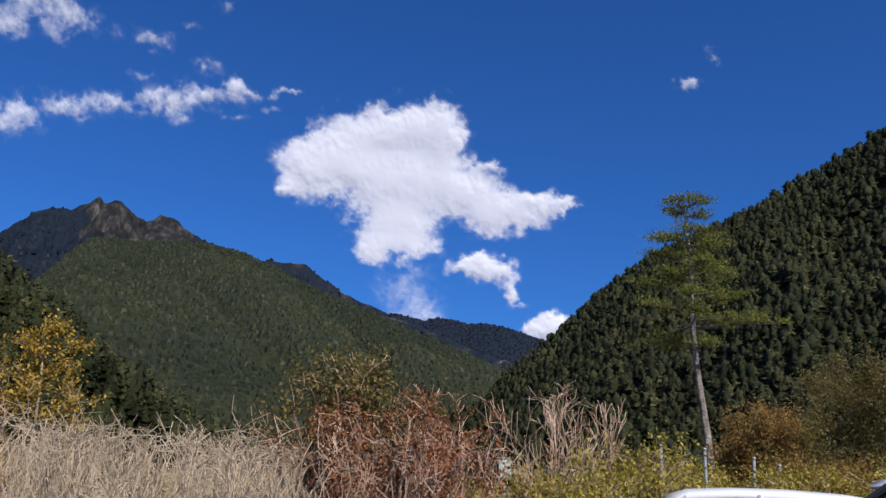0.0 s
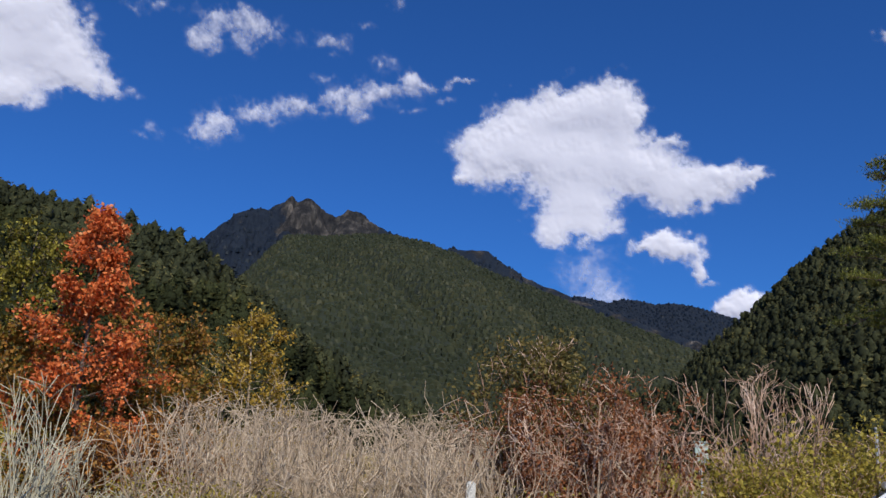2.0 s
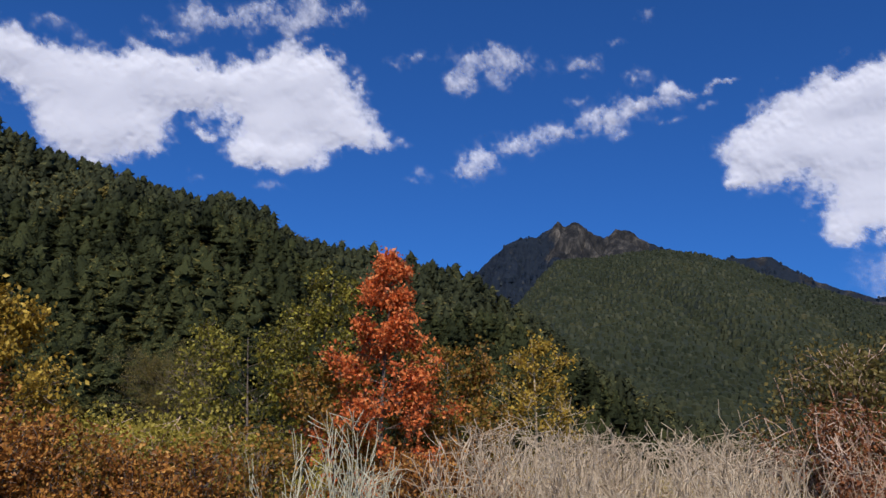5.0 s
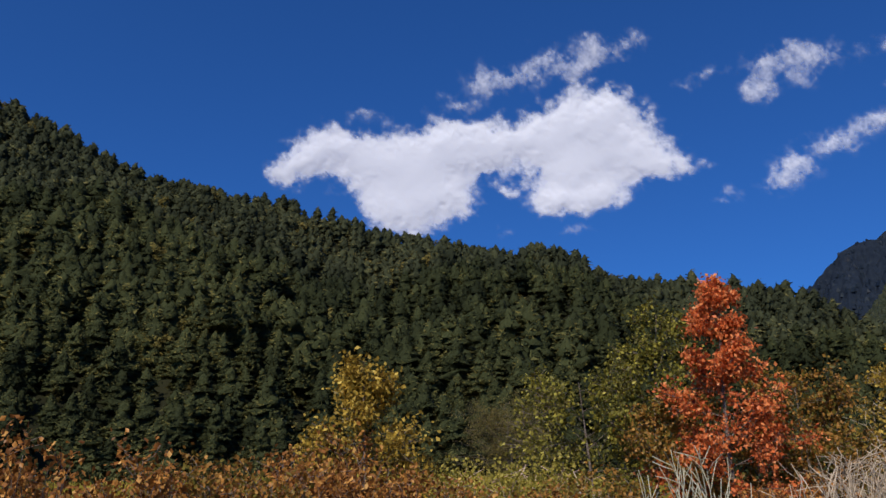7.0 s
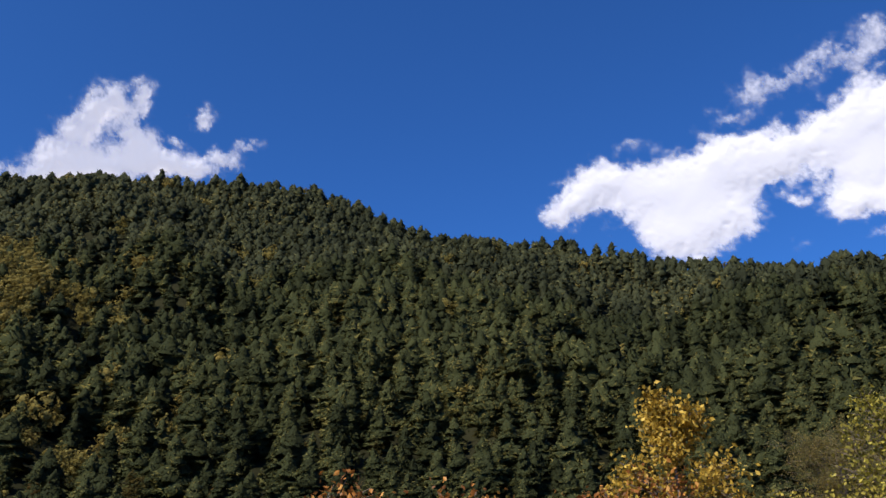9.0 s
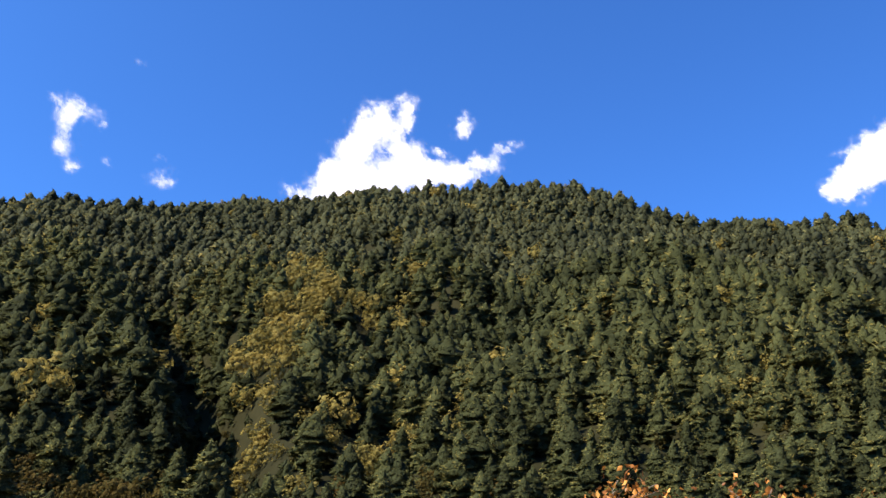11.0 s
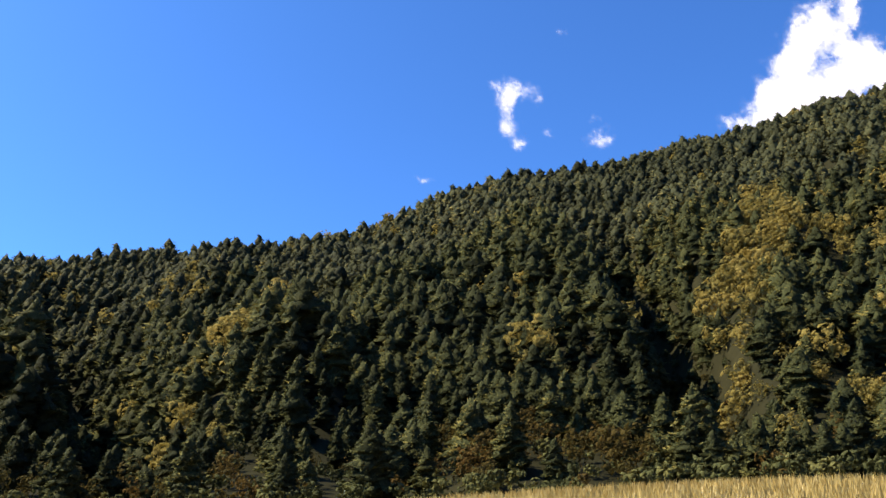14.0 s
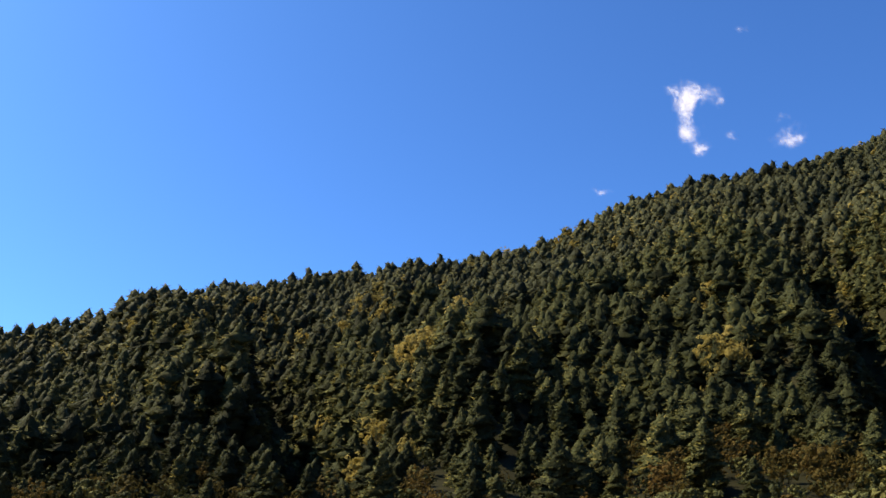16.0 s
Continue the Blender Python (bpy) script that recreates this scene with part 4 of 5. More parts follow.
def even_top(rows, top):
    """Draw the longest shoots in, so that the bush ends in a dome."""
    low = lambda z: min(z, top + (z - top) * 0.4)
    return [(*q[:2], low(q[2]), *q[3:5], low(q[5]), *q[6:]) if len(q) == 8 else (*q[:2], low(q[2]), *q[3:]) for q in rows]


def leaf_mesh(g, name, at, size, material, per=3, cloudy=0.12, tone_by=None):
    """Many single bent leaves about the given places."""
    at = np.asarray(at)
    p = np.repeat(at[:, :3], per, 0) + g.normal(0, cloudy, (len(at) * per, 3))
    n = len(p)
    s = g.normal(size=(n, 3)) + [0, 0, -0.5]
    s /= np.linalg.norm(s, axis=1)[:, None]
    w = np.cross(s, g.normal(size=(n, 3)))
    w /= np.linalg.norm(w, axis=1)[:, None] + 1e-9
    k = size * g.uniform(0.6, 1.3, (n, 1))
    nrm = np.cross(s, w)
    v, f = kites(p, p + s * k * 1.5, w * k * 0.5 + nrm * k * 0.12, nrm * k * 0.2)
    tone = np.clip(g.normal(0.5, 0.30, n), 0, 1) if tone_by is None else np.clip(tone_by(p) + g.normal(0, 0.15, n), 0, 1)
    return mesh_of(name, v, f, material, [("tone", np.repeat(tone, 4))])


def tree(name, label, category, g, height, width, material, leaf, per=4, trunk=0.05, cone=0.6, limbs=26, low=0.12, bark=None, group="", sparse=0.0, cloudy=0.085, tone_by=None):
    """A slim young tree: trunk, limbs all the way up, leaves on every twig. cone: how much narrower the top is."""
    root = thing(name, label, category, group)
    segs, twigs, tips = [], [], []
    p, d = Vector((0, 0, 0)), Vector((0, 0, 1))
    n = 12
    spine = [p.copy()]
    for k in range(n):
        d = d + Vector(g.normal(0, 0.022, 3))
        d.z = max(d.z, 0.9)
        d.normalize()
        q = p + d * height / n
        r0, r1 = trunk * (1 - k / n) + 0.006, trunk * (1 - (k + 1) / n) + 0.006
        segs.append((*p, *q, r0, r1))
        spine.append(q.copy())
        p = q
    tips.append((*p, 0, 0, 1))
    for k in range(limbs):
        u = low + (0.97 - low) * (k + float(g.uniform(0, 1))) / limbs
        i = min(int(u * n), n - 1)
        at_ = spine[i].lerp(spine[i + 1], u * n - i)
        a = 2.39996 * k + float(g.uniform(-0.4, 0.4))
        reach = width * 0.5 * (1 - cone * u) * float(g.uniform(0.72, 1.12)) * min(1.0, 0.45 + 2.0 * u)
        e = Vector((math.cos(a), math.sin(a), float(g.uniform(0.25, 0.65))))
        e.normalize()
        grow(g, twigs, tips, at_, e, reach, max(trunk * 0.35 * (1 - 0.6 * u), 0.006), 1, 3, 2, 0.42, 0.06, 0.12)
    k = height / np.percentile([q[2] for q in tips], 99.5)
    w = width * 0.5 / np.percentile([math.hypot(q[0], q[1]) for q in tips], 92)
    fit_size(segs, w, k), fit_size(twigs, w, k), fit_size(tips, w, k)
    part("trunk", mesh_of("trunk", *tubes(segs, 7), bark or M_BARK, smooth=True), root)
    part("branchwork", mesh_of("branchwork", *tubes(twigs, 3), bark or M_BARK), root)
    if sparse:
        tips = [t for t in tips if g.uniform() > sparse]
    part("crown", leaf_mesh(g, "crown", tips, leaf, material, per, cloudy, tone_by), root)
    return root


def shrub(name, label, category, g, height, width, stems, twig, leaf_material=None, leaf=0.05, per=2, fork=3, last=3, group="", rad=0.014, keep=1.0, cloudy=0.06, spread=0.48, rise=0.06, wander=0.2, foot=0.22, fan=0.5):
    """Many stems from one stool, forking into fine twigs; leaves if any."""
    root = thing(name, label, category, group)
    segs, tips, starts = [], [], []
    for k in range(stems):
        starts.append(len(segs))
        a = float(g.uniform(0, 2 * math.pi))
        o = float(g.uniform(0, 1)) ** 0.5
        base = Vector((math.cos(a) * o * width * foot, math.sin(a) * o * width * foot, -0.05))
        d = Vector((math.cos(a) * o * width * fan, math.sin(a) * o * width * fan, height * 0.75))
        d.normalize()
        grow(g, segs, tips, base, d, height * float(g.uniform(0.62, 0.92)), rad * float(g.uniform(0.7, 1.2)), 1, last, fork, spread, rise, wander)
    k = height / np.percentile([q[2] for q in tips], 97)
    w = width * 0.5 / np.percentile([math.hypot(q[0], q[1]) for q in tips], 90)
    fit_size(segs, w, k), fit_size(tips, w, k)
    segs, tips = even_top(segs, 0.9 * height), even_top(tips, 0.9 * height)
    if leaf_material is None:
        for a, b in zip(starts, starts[1:] + [len(segs)]):
            part("stem", mesh_of("stem", *tubes(segs[a:b], 3), twig), root)
    else:
        part("brushwood", mesh_of("brushwood", *tubes(segs, 3), twig), root)
        tips = [t for t in tips if g.uniform() < keep]
        part("foliage", leaf_mesh(g, "foliage", tips, leaf, leaf_material, per, cloudy), root)
    return root


def put(ob, az, r, turn=0.0, size=1.0, sink=0.0):
    p = plan(np.array([az]), np.array([r]))[0]
    z = float(ground_z(np.array([az]), np.array([r]))[0])
    ob.matrix_basis = pose(p[0], p[1], z - sink, 0, 0, turn) @ Matrix.Diagonal((size, size, size, 1))
    return ob


def place_of(az, r, turn, size=1.0):
    p = plan(np.array([az]), np.array([r]))[0]
    z = float(ground_z(np.array([az]), np.array([r]))[0])
    return pose(p[0], p[1], z, 0, 0, turn) @ Matrix.Diagonal((size, size, size, 1))


gp = np.random.default_rng(41)

# trees in autumn leaf
put(tree("maple_tree", "slender maple in flaming orange-red autumn leaf", "tree", gp, 5.1, 2.2, M_RED, 0.050, per=15, trunk=0.055, cone=0.93, limbs=26, low=0.12, cloudy=0.075, sparse=0.55), 34.3, 15.0, 20)
put(tree("broadleaf_tree", "tall young broadleaf tree with olive-yellow leaves", "tree", gp, 5.2, 2.0, M_OLIVE, 0.055, per=10, trunk=0.05, cone=0.45, limbs=22, low=0.25, sparse=0.55), 39.2, 17.0, 40)
put(tree("broadleaf_tree", "broad young tree turning olive-yellow beside the maple", "tree", gp, 4.15, 2.9, M_OLIVE, 0.055, per=10, trunk=0.045, cone=0.5, limbs=22, low=0.15, sparse=0.5), 43.0, 16.5, 100)
put(tree("broadleaf_tree", "low tree of mixed brown and olive leaves under the maple", "tree", gp, 3.5, 2.2, M_AUTUMN, 0.052, per=10, trunk=0.045, cone=0.4, limbs=22, low=0.10, sparse=0.4), 37.4, 15.6, 60)
put(tree("broadleaf_tree", "small tree with rusty orange and olive leaves beside the maple", "tree", gp, 3.85, 2.7, M_AUTUMN, 0.055, per=11, trunk=0.045, cone=0.45, limbs=28, low=0.08, sparse=0.3), 29.9, 16.5, 10)
put(tree("broadleaf_tree", "yellow-leaved young tree above the grey brush", "tree", gp, 4.3, 2.5, M_YELLOW, 0.052, per=10, trunk=0.05, cone=0.80, limbs=22, low=0.14, sparse=0.62, bark=M_TWIG, cloudy=0.08), 24.2, 18.5, 75)
put(tree("broadleaf_tree", "young tree with golden and brown leaves among shrubs", "tree", gp, 3.55, 2.2, M_YELLOW, 0.048, per=10, trunk=0.035, cone=0.92, limbs=24, low=0.08, sparse=0.45), 57.9, 12.0, 15)

# leafy shrubs
row = [shrub("leafy_shrub", "shrub with crisp orange-brown autumn leaves", "shrub", gp, 2.05, 1.7, 11, M_BARK, m, 0.040, 11, 2, 3, "shrubs along the meadow", keep=0.85, cloudy=0.065) for m in (M_ORANGE, M_AUTUMN, M_ORANGE)]
spots = [(62.5, 9.5, 1.0), (66.5, 8.6, 0.93), (70.5, 8.3, 0.97), (73.5, 8.8, 0.86), (76.5, 8.4, 0.84), (79.2, 8.2, 1.02), (82.5, 8.6, 0.86), (85.6, 8.8, 0.86), (60.0, 10.5, 1.1), (55.0, 10.2, 0.95), (52.0, 10.0, 0.84), (49.5, 9.6, 0.80), (46.5, 9.4, 0.82), (43.6, 9.8, 0.90), (30.0, 12.0, 0.9), (33.0, 12.5, 0.85), (68.5, 10.4, 1.0), (58.0, 9.4, 0.85)]
for k, (a, r, s) in enumerate(spots):
    if k < 3:
        put(row[k], a, r, 40.0 * k, s)
    else:
        copy_thing(row[k % 3], place_of(a, r, 67.0 * k, s / row[k % 3].scale[0]))
weeds = [shrub("weed_clump", "low yellow-green weedy shrub beside the meadow", "shrub", gp, 1.6, 1.8, 10, M_REDTWIG, M_BRIGHTWEED, 0.030, 14, 2, 3, "weed clumps", keep=0.95, cloudy=0.09) for _ in range(3)]
spots = [(-4.0, 15.0, 1.05), (-6.5, 14.5, 1.15), (-8.5, 12.4, 1.18), (-10.6, 12.5, 1.42), (-12.8, 18, 1.25), (-15.5, 18.5, 1.35), (-18.6, 18.0, 1.32), (-21, 17.0, 1.3), (-23.5, 16, 1.32), (-26, 15, 1.35), (-28.5, 15, 1.3), (50.2, 12.0, 1.22), (47.3, 12.2, 1.30), (53.2, 12.4, 1.2), (44.6, 12.0, 0.95), (48.8, 13.4, 1.36), (55.6, 12.8, 1.2), (-2.0, 17, 0.9), (4.3, 9.2, 0.75), (21.0, 8.6, 0.55), (23.5, 9, 0.7), (30.5, 9.3, 0.75), (61.5, 13.0, 1.0), (65, 13.5, 0.95)]
for k, (a, r, s) in enumerate(spots):
    if k < 3:
        put(weeds[k], a, r, 40.0 * k, s)
    else:
        copy_thing(weeds[k % 3], place_of(a, r, 67.0 * k, s / weeds[k % 3].scale[0]))

# bare grey brush
brush = [shrub("bare_bush", "dense leafless grey-brown brushwood bush", "bush", gp, 2.2, 2.2, 9, M_TWIG, None, 0, 0, 3, 3, "leafless brush", rad=0.023, spread=0.62, rise=0.03, wander=0.34, fan=0.75) for k in range(5)]
spots = []
for r, a0, a1, da, s in ((9.0, 6.0, 25.5, 3.9, 0.90), (10.8, 7.5, 26.5, 3.6, 0.97), (13.0, 6.0, 26.0, 3.2, 1.02)):
    a = a0
    while a < a1:
        spots.append((a + float(gp.uniform(-0.8, 0.8)), r + float(gp.uniform(-0.5, 0.5)), s * float(gp.uniform(0.93, 1.04))))
        a += da
for k, (a, r, s) in enumerate(spots):
    if k < 5:
        put(brush[k], a, r, 40.0 * k, s)
    else:
        copy_thing(brush[k % 5], place_of(a, r, 67.0 * k, s / brush[k % 5].scale[0]))
pale = [shrub("bare_bush", "bleached leafless bush with pale silvery branches", "bush", gp, 2.2, 1.9, 5, M_SILVER, None, 0, 0, 3, 3, "bleached bushes", rad=0.036, spread=0.50, rise=0.02, wander=0.17, foot=0.06, fan=0.95) for _ in range(2)]
put(pale[0], 38.4, 8.8, 30, 0.95)
put(pale[1], 34.6, 9.2, 130, 0.74)
copy_thing(pale[1], place_of(30.2, 8.8, 250, 0.72))
# the red-brown bush and the bare tree
put(shrub("red_brown_bush", "big red-brown twiggy bush with sparse remaining leaves", "bush", gp, 2.45, 2.1, 13, M_REDTWIG, M_BROWNLEAF, 0.027, 7, 2, 4, "", rad=0.020, keep=0.6, spread=0.52, rise=0.02, wander=0.20, foot=0.10, fan=0.75), 2.1, 9.7, 0)
put(shrub("leafy_shrub", "tall shrub with browning olive leaves", "bush", gp, 3.1, 1.5, 9, M_REDTWIG, M_WEEDBROWN, 0.042, 14, 2, 4, "", rad=0.012, keep=0.42, cloudy=0.09, foot=0.10, rise=0.02, spread=0.45), 5.6, 10.9, 50)
put(shrub("red_brown_bush", "low red-brown twiggy bush with pale stems", "bush", gp, 2.1, 1.5, 9, M_REDTWIG, M_BROWNLEAF, 0.035, 3, 2, 4, "", rad=0.018, keep=0.2, spread=0.52, rise=0.02, wander=0.26, foot=0.10, fan=0.7), -0.2, 9.8, 80)
put(shrub("bare_tree", "leafless tree with upswept reddish-grey branches", "tree", gp, 3.15, 2.3, 7, M_REDTWIG, None, 0, 0, 2, 4, "", rad=0.032, spread=0.46, rise=0.03, wander=0.20, foot=0.06, fan=0.65), -8.8, 13.0, 0)
put(shrub("bare_tree", "small leafless tree with grey branches", "tree", gp, 2.4, 2.0, 6, M_TWIG, None, 0, 0, 2, 3, "", rad=0.024, spread=0.40, rise=0.05, foot=0.06), -12.3, 14.0, 70)

# bushes and small trees at the right of the meadow and at the forest edge
for a, r, h, w, m, lab in ((-19.9, 32, 4.5, 2.7, M_RUSTBUSH, "round bush with rusty orange leaves"), (-21.9, 33, 4.2, 4.0, M_WEEDBROWN, "brown-leaved bush at the meadow's edge"), (-26.2, 36, 6.6, 5.0, M_WEEDBROWN, "olive-green bushy tree at the meadow's edge"), (-30.5, 34, 7.0, 5.0, M_WEEDBROWN, "brown bushy tree at the meadow's edge"), (48.2, 62, 6.2, 6.5, M_WEEDBROWN, "rounded dull brown-green tree at the forest edge"), (-13.6, 30, 2.7, 3.0, M_WEEDBROWN, "dull brown bush behind the fence posts"), (-23.6, 31, 2.7, 4.0, M_RUSTBUSH, "low rusty brown bush at the meadow's edge")):
    put(tree("bushy_tree", lab, "tree", gp, h, w, m, 0.066, per=9, trunk=0.11, cone=0.35, limbs=34, low=0.06, cloudy=0.17), a, r, 33.0 * h)


def pine_tree(g):
    """Tall bare-trunked pine: limbs in the upper half with flat needle pads, a tuft at the top."""
    root = thing("pine_tree", "tall pine with bare grey trunk and tufted top", "tree")
    H = 13.9
    segs, twigs, pads = [], [], []
    n = 16
    spine = []
    for k in range(n + 1):
        u = k / n
        spine.append(Vector((-1.0 * u + 0.12 * math.sin(u * 9), 0.10 * math.sin(u * 7 + 1), H * u)))
    for k in range(n):
        segs.append((*spine[k], *spine[k + 1], 0.20 * (1 - 0.80 * k / n), 0.20 * (1 - 0.80 * (k + 1) / n)))

    def limb(u, a, length, tilt):
        i = min(int(u * n), n - 1)
        p = spine[i].lerp(spine[i + 1], u * n - i)
        d = Vector((math.cos(a), math.sin(a), tilt))
        d.normalize()
        r = 0.06
        for k in range(4):
            d = d + Vector(g.normal(0, 0.12, 3)) + Vector((0, 0, 0.05))
            d.normalize()
            q = p + d * length / 4
            twigs.append((*p, *q, r, r * 0.7))
            if k:
                for _ in range(5):
                    e = d + Vector(g.normal(0, 0.7, 3))
                    e.z = abs(e.z) * 0.4 + 0.05
                    e.normalize()
                    t = q + e * float(g.uniform(0.3, 0.7))
                    twigs.append((*q, *t, r * 0.35, 0.006))
                    pads.append((*t, *e))
            p, r = q, r * 0.7
    limb(0.59, -0.35, 3.0, 0.0)
    limb(0.61, 0.25, 2.6, 0.02)
    for k in range(24):
        u = 0.58 + 0.31 * (k + float(g.uniform(0, 1))) / 24
        limb(u, 2.39996 * k + float(g.uniform(-0.3, 0.3)), (2.5 - 1.5 * (u - 0.58) / 0.31) * float(g.uniform(0.55, 1.15)), float(g.uniform(-0.10, 0.12)))
    for k in range(4):
        limb(0.955 + 0.04 * k / 4, 1.6 * k + 0.4, float(g.uniform(0.35, 0.65)), float(g.uniform(0.05, 0.35)))
    for k in range(3):
        limb(float(g.uniform(0.50, 0.57)), float(g.uniform(0, 6.283)), float(g.uniform(0.5, 1.3)), -0.1)
    part("trunk", mesh_of("trunk", *tubes(segs, 10), M_PINEBARK, smooth=True), root)
    part("branchwork", mesh_of("branchwork", *tubes(twigs, 4), M_BARK), root)
    # needles: thin upward sprays about every pad
    at = np.repeat(np.asarray(pads), 34, 0)
    c = at[:, :3] + g.normal(0, 1, (len(at), 3)) * [0.20, 0.20, 0.04]
    s = g.normal(0, 0.6, (len(at), 3)) + [0, 0, 0.55]
    s /= np.linalg.norm(s, axis=1)[:, None]
    w = np.cross(s, g.normal(size=s.shape))
    w /= np.linalg.norm(w, axis=1)[:, None]
    k = g.uniform(0.10, 0.20, (len(at), 1))
    v, f = kites(c, c + s * k, w * k * 0.13, np.zeros_like(w))
    part("crown", mesh_of("crown", v, f, M_PINE, [("tone", np.repeat(np.clip(g.normal(0.5, 0.2, len(at)), 0, 1), 4))]), root)
    return root


put(pine_tree(np.random.default_rng(5)), -17.8, 38.0, 0.0)


# ---- fence posts, box, stones ----
def lathe(name, rings, sides, material, smooth=True):
    """A turned shape from (radius, height) rings, closed at both ends."""
    bm = bmesh.new()
    loops = [[bm.verts.new((r * math.cos(2 * math.pi * k / sides), r * math.sin(2 * math.pi * k / sides), z)) for k in range(sides)] for r, z in rings]
    for a, b in zip(loops, loops[1:]):
        for k in range(sides):
            bm.faces.new((a[k], a[(k + 1) % sides], b[(k + 1) % sides], b[k]))
    bm.faces.new(loops[0][::-1])
    bm.faces.new(loops[-1])
    me = bpy.data.meshes.new(name)
    bm.to_mesh(me)
    bm.free()
    for p in me.polygons:
        p.use_smooth = smooth and len(p.vertices) == 4
    me.materials.append(material)
    return me


def box_mesh(name, size, centre, material, bevel=0.01):
    bm = bmesh.new()
    bmesh.ops.create_cube(bm, size=1.0)
    bmesh.ops.scale(bm, vec=size, verts=bm.verts)
    bmesh.ops.translate(bm, vec=centre, verts=bm.verts)
    if bevel:
        bmesh.ops.bevel(bm, geom=bm.edges[:], offset=bevel, segments=2, affect="EDGES")
    me = bpy.data.meshes.new(name)
    bm.to_mesh(me)
    bm.free()
    me.materials.append(material)
    return me


def fence_post(height, lean):
    root = thing("fence_post", "round galvanised steel fence post standing alone", "post", "fence posts")
    part("pole", lathe("pole", [(0.027, -0.3), (0.027, height - 0.01), (0.024, height)], 12, M_STEEL), root)
    part("cap", lathe("cap", [(0.032, height - 0.04), (0.032, height + 0.002), (0.02, height + 0.012)], 12, M_STEEL), root)
    for z in (0.35, 0.75):
        part("clip", lathe("clip", [(0.030, height * z), (0.035, height * z + 0.01), (0.035, height * z + 0.03), (0.030, height * z + 0.04)], 10, M_STEEL), root)
    return root


for a, r, top, lean in ((-14.6, 16.0, 2.49, 0.5), (-17.4, 16.3, 2.47, -0.6), (-20.0, 16.6, 2.36, 1.5), (-21.4, 16.8, 2.26, 2.0)):
    zg = float(ground_z(np.array([a]), np.array([r]))[0])
    ob = put(fence_post(top - zg, lean), a, r)
    ob.matrix_basis = ob.matrix_basis @ pose(0, 0, 0, 0, lean, 0)


def utility_box():
    root = thing("utility_box", "pale green metal utility box on a steel post", "box")
    part("post", lathe("post", [(0.03, -0.6), (0.03, 1.6)], 10, M_STEEL), root)
    body = part("cabinet", box_mesh("cabinet", (0.36, 0.22, 0.55), (0, 0, 1.82), M_PALEGREEN, 0.012), root)
    part("door", box_mesh("door", (0.31, 0.016, 0.47), (0, -0.116, 1.82), M_PALEGREEN, 0.004), body)
    part("roof", box_mesh("roof", (0.42, 0.28, 0.03), (0, 0, 2.11), M_PALEGREEN, 0.008), body)
    for z in (1.66, 1.82, 1.98):
        part("vent", box_mesh("vent", (0.2, 0.006, 0.02), (0, -0.127, z), M_STEEL, 0), body)
    return root


put(utility_box(), -4.8, 25.0, -4.8).matrix_basis @= pose(0, 0, 0.22)

# a wooden stake, a white marker stone, a leaning grey board, pale stones
st = thing("wooden_stake", "weathered grey wooden stake in the brush", "stake")
part("shaft", lathe("shaft", [(0.030, -0.2), (0.028, 1.85), (0.014, 1.93)], 7, M_TWIG, False), st)
put(st, 10.2, 11.6)
mk = thing("marker_post", "short pale concrete marker post in the brush", "post")
part("shaft", box_mesh("shaft", (0.085, 0.085, 1.45), (0, 0, 0.64), M_CONCRETE, 0.015), mk)
put(mk, 9.7, 8.2, 20)
bd = thing("board", "grey metal board leaning on its stake", "board")
part("panel", box_mesh("panel", (0.5, 0.02, 0.62), (0, 0, 1.2), M_STEEL, 0.004), bd)
part("stake", box_mesh("stake", (0.05, 0.05, 1.5), (0.1, 0.04, 0.65), M_TWIG, 0.004), bd)
put(bd, -8.0, 17.0, 30).matrix_basis @= pose(0, 0, 0, 0, 14, 0)


def boulder(g, size):
    bm = bmesh.new()
    bmesh.ops.create_icosphere(bm, subdivisions=3, radius=1.0)
    for v in bm.verts:
        k = 1 + 0.28 * noise.noise(v.co * 1.3 + Vector((size * 9, 0, 0))) + 0.08 * noise.noise(v.co * 4)
        v.co = Vector((v.co.x * size * k, v.co.y * size * 0.7 * k, v.co.z * size * 0.55 * k))
    me = bpy.data.meshes.new("boulder")
    bm.to_mesh(me)
    bm.free()
    me.materials.append(M_CONCRETE)
    return tagged(new("boulder", me), "pale rounded boulder lying among weeds", "boulder", "boulders")


for a, r, s, up in ((-6.9, 16.5, 0.42, 1.25), (-13.2, 17.0, 0.48, 1.35), (-3.4, 16.0, 0.34, 0.9), (-5.6, 18.0, 0.3, 1.4)):
    zb = float(ground_z(np.array([a]), np.array([r]))[0])
    put(boulder(gp, s), a, r, 40 * s)


# ---- cars ----
def loft(name, stations, material, close=True):
    """A skin over cross-sections that have the same number of corners."""
    bm = bmesh.new()
    loops = [[bm.verts.new(c) for c in st_] for st_ in stations]
    n = len(stations[0])
    for a, b in zip(loops, loops[1:]):
        for k in range(n):
            bm.faces.new((a[k], a[(k + 1) % n], b[(k + 1) % n], b[k]))
    if close:
        bm.faces.new(loops[0][::-1])
        bm.faces.new(loops[-1])
    bmesh.ops.recalc_face_normals(bm, faces=bm.faces)
    me = bpy.data.meshes.new(name)
    bm.to_mesh(me)
    bm.free()
    for p in me.polygons:
        p.use_smooth = len(p.vertices) == 4
    me.materials.append(material)
    return me


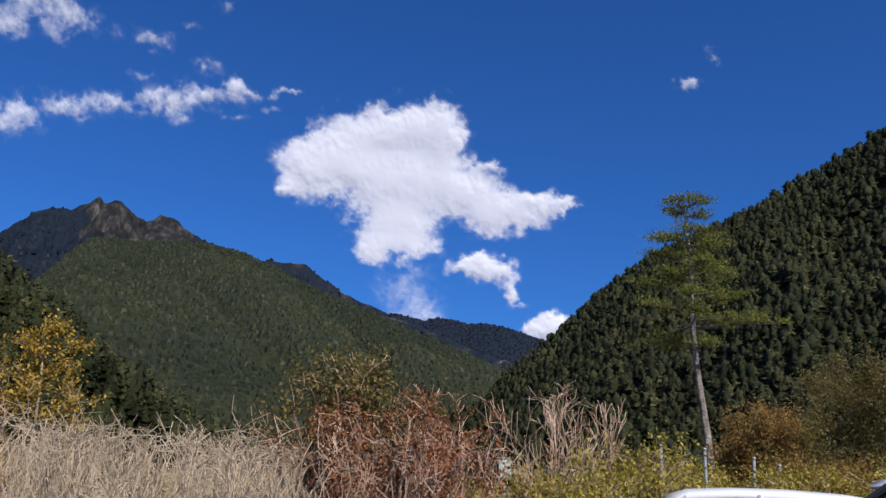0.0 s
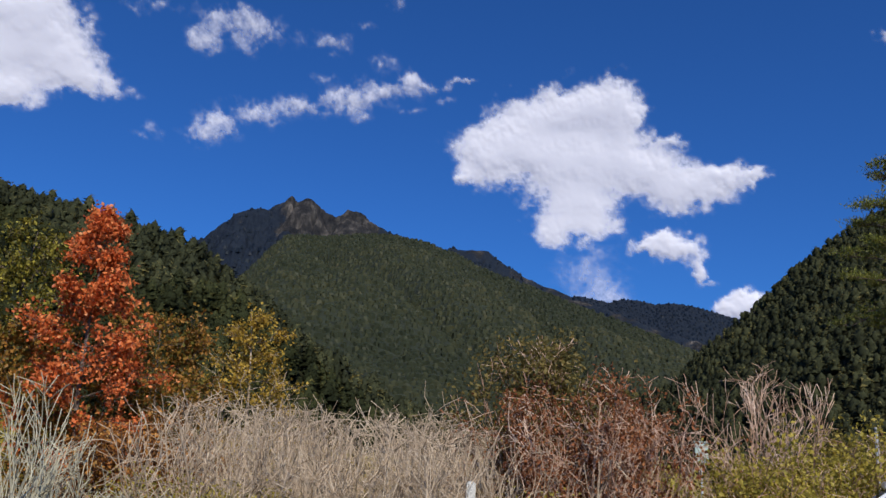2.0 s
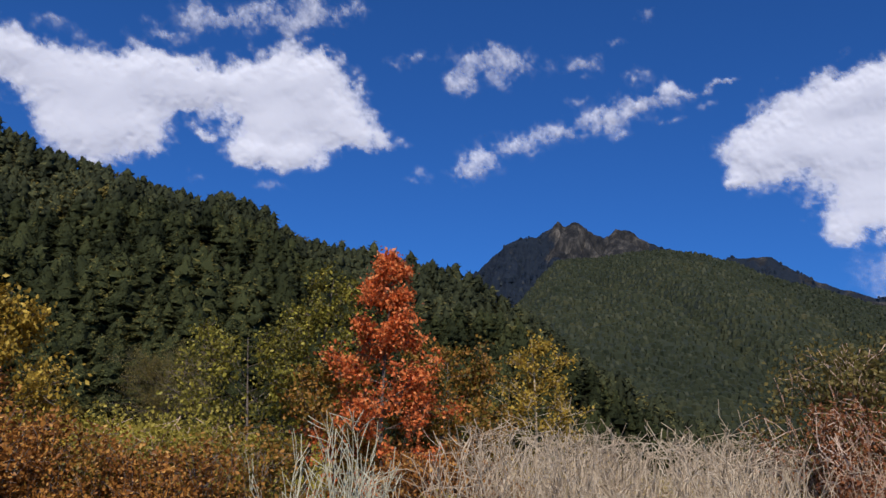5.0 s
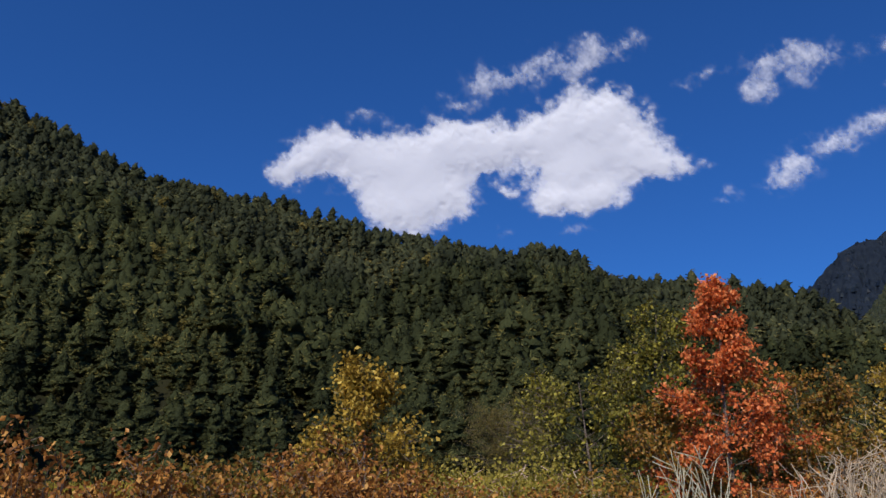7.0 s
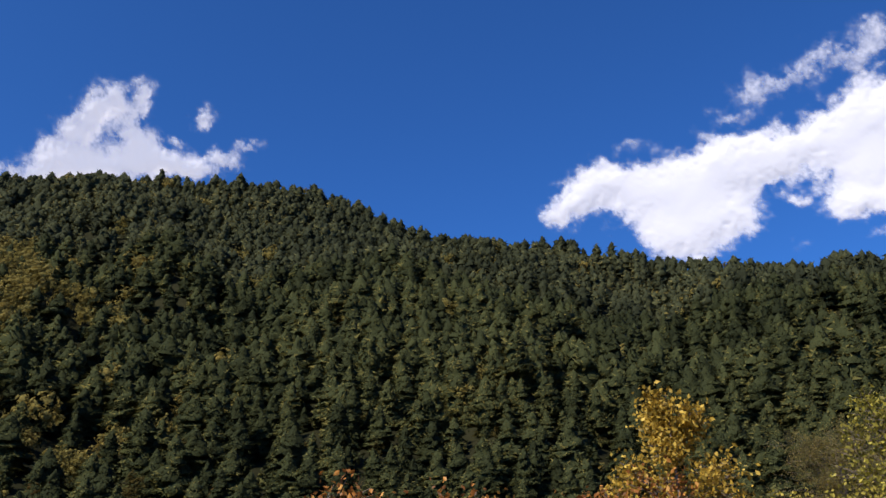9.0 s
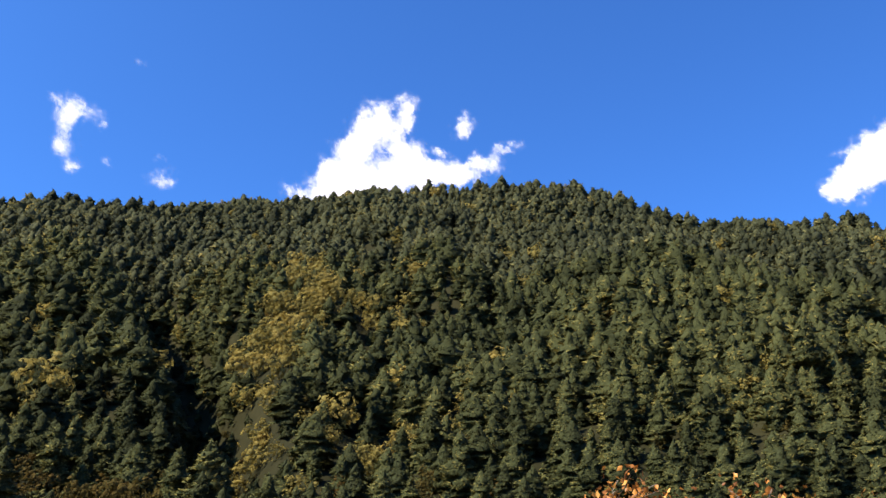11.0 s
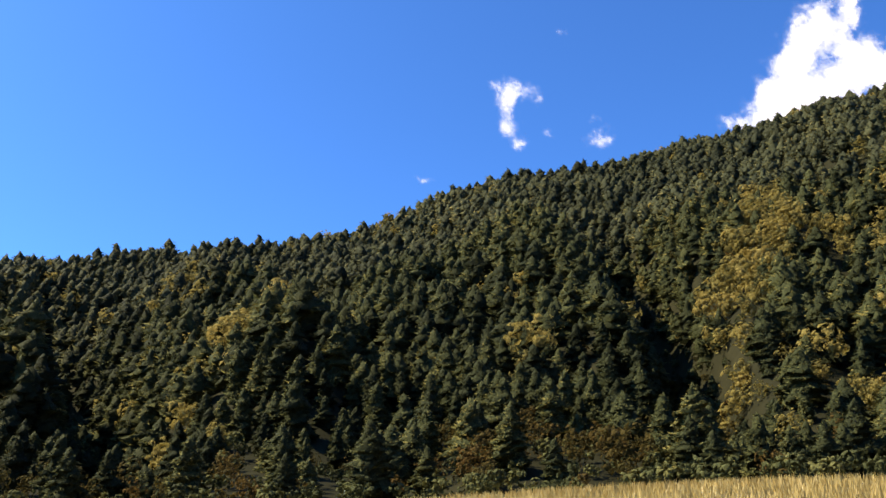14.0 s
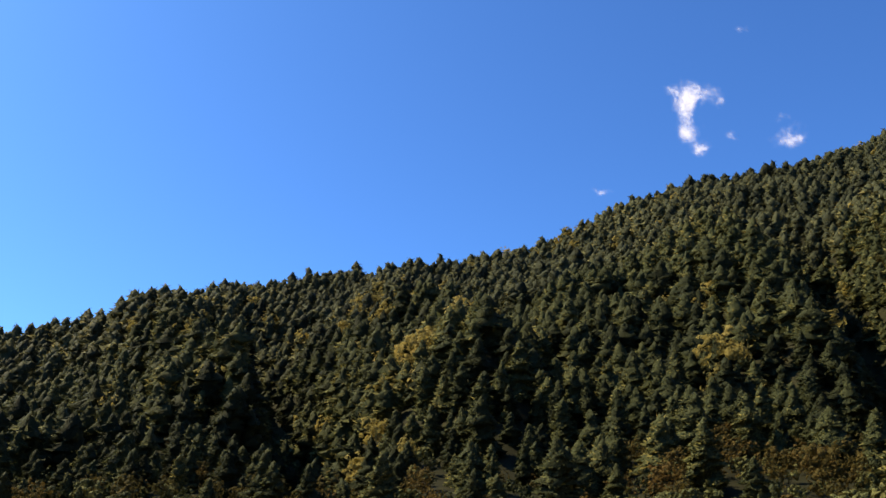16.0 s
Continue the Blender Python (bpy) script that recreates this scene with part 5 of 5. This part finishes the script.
def ring(x, half, z0, z1, crown=0.04, tuck=0.9):
    """A rounded cross-section across the car at x."""
    return [(x, -half * tuck, z0), (x, half * tuck, z0), (x, half, z0 + (z1 - z0) * 0.35), (x, half * 0.985, z0 + (z1 - z0) * 0.75), (x, half * 0.90, z1 - crown * 0.3), (x, half * 0.5, z1 + crown * 0.7), (x, 0, z1 + crown),
            (x, -half * 0.5, z1 + crown * 0.7), (x, -half * 0.90, z1 - crown * 0.3), (x, -half * 0.985, z0 + (z1 - z0) * 0.75), (x, -half, z0 + (z1 - z0) * 0.35)]


def car(label, paint, roof_paint, H):
    root = thing("car", label, "car", "parked cars")
    b = H - 0.62
    part("body", loft("body", [ring(-2.2, 0.70, 0.45, b - 0.30), ring(-2.12, 0.84, 0.30, b - 0.14), ring(-1.4, 0.91, 0.26, b - 0.05), ring(-0.6, 0.92, 0.26, b), ring(0.9, 0.92, 0.26, b + 0.02), ring(1.9, 0.90, 0.30, b + 0.02), ring(2.15, 0.84, 0.38, b - 0.05), ring(2.22, 0.72, 0.5, b - 0.2)], paint), root)
    part("glass", loft("glass", [ring(-1.30, 0.80, b - 0.1, b + 0.02, 0.01), ring(-0.62, 0.74, b - 0.05, H - 0.10, 0.02), ring(0.4, 0.73, b - 0.05, H - 0.055, 0.02), ring(1.45, 0.72, b - 0.05, H - 0.09, 0.02), ring(2.02, 0.78, b - 0.1, b + 0.05, 0.01)], M_CARGLASS), root, "dark tinted windows")

    def slab(x, half, z, t=0.10):
        return [(x, -half, z - t), (x, half, z - t), (x, half * 1.015, z - t * 0.4), (x, half * 0.93, z), (x, half * 0.5, z + 0.03), (x, 0, z + 0.04), (x, -half * 0.5, z + 0.03), (x, -half * 0.93, z), (x, -half * 1.015, z - t * 0.4)]
    part("roof", loft("roof", [slab(-0.86, 0.70, H - 0.17, 0.03), slab(-0.60, 0.72, H - 0.085), slab(-0.1, 0.735, H - 0.045), slab(0.5, 0.735, H - 0.035), slab(1.1, 0.73, H - 0.055), slab(1.5, 0.71, H - 0.10), slab(1.66, 0.69, H - 0.16, 0.03)], roof_paint), root)
    for x0, z0, x1, z1 in ((-1.30, b, -0.66, H - 0.12), (0.15, b, 0.15, H - 0.08), (1.0, b, 1.05, H - 0.10), (1.98, b, 1.52, H - 0.14)):
        for sgn in (-1, 1):
            v, f = tubes([(x0, sgn * 0.80, z0, x1, sgn * 0.735, z1, 0.035, 0.03)], 6)
            part("pillar", mesh_of("pillar", v, f, paint), root)
    for sgn in (-1, 1):
        part("mirror", box_mesh("mirror", (0.16, 0.20, 0.13), (-0.95, sgn * 1.0, b + 0.06), paint, 0.04), root)
        part("headlight", box_mesh("headlight", (0.14, 0.34, 0.14), (-2.10, sgn * 0.58, b - 0.28), M_LAMP, 0.03), root)
        part("tail_light", box_mesh("tail_light", (0.10, 0.18, 0.40), (2.14, sgn * 0.70, b - 0.16), M_TAIL, 0.03), root)
        for x in (-1.40, 1.38):
            tyre = lathe("tyre", [(0.22, -0.11), (0.31, -0.105), (0.335, -0.07), (0.335, 0.07), (0.31, 0.105), (0.22, 0.11)], 28, M_RUBBER)
            rim = lathe("rim", [(0.06, -0.09), (0.21, -0.112), (0.22, -0.08), (0.22, 0.08), (0.21, 0.112), (0.06, 0.09)], 20, M_STEEL)
            w = part("wheel", tyre, root)
            w.matrix_basis = pose(x, sgn * 0.82, 0.335, 90, 0, 0)
            part("rim", rim, w)
    return root


put(car("white parked sport utility car seen over its roof", M_WHITEPAINT, M_WHITEPAINT, 1.75), -19.2, 11.2, -19.2 + 6)
put(car("dark parked car with a pale roof", M_DARKPAINT, M_WHITEPAINT, 1.97), -31.9, 9.4, -29)


# ---- grasses ----
def grass(name, label, material, az0, az1, r0, r1, count, h0, h1, seed, heads=0.0):
    """Blades and seed stalks standing on the ground, one mesh."""
    g = np.random.default_rng(seed)
    az = g.uniform(az0, az1, count)
    r = np.sqrt(g.uniform(r0 ** 2, r1 ** 2, count)) if r1 < 40 else g.uniform(r0, r1, count)
    keep = fbm(plan(az, r), 3, 0.25) > -0.45
    az, r = az[keep], r[keep]
    n = len(az)
    P = np.concatenate([plan(az, r), ground_z(az, r)[:, None] - 0.03], 1)
    h = g.uniform(h0, h1, n)[:, None]
    lean = np.concatenate([g.normal(0, 0.22, (n, 2)), np.ones((n, 1))], 1)
    tip = P + lean * h
    a = g.uniform(0, 6.283, n)
    side = np.stack([np.cos(a), np.sin(a), np.zeros(n)], -1) * np.maximum(0.010, r[:, None] * 0.0007)
    v, f = kites(P, tip, side, np.zeros_like(side))
    patch = np.clip(0.5 + 0.35 * fbm(P[:, :2], 3, 0.15) + g.normal(0, 0.15, n), 0, 1)
    ob = new(name, mesh_of(name, v, f, material, [("tone", np.repeat(patch, 4))]))
    tagged(ob, label, "grass", kind="stuff")


grass("dry_grass", "tall straw-coloured dry grass with seed heads", M_GRASS, 88, 172, 26, 78, 42000, 0.4, 1.0, 51)
grass("weeds", "yellow-green weeds on the meadow", M_GREENGRASS, 36, 92, 16, 84, 32000, 0.4, 1.0, 52)
grass("dry_grass", "straw grass between the brush", M_GRASS, -32, 34, 12, 60, 26000, 0.4, 1.1, 53)
grass("weeds", "weedy grass around the viewpoint", M_GREENGRASS, -40, 175, 6, 16, 22000, 0.15, 0.5, 54)
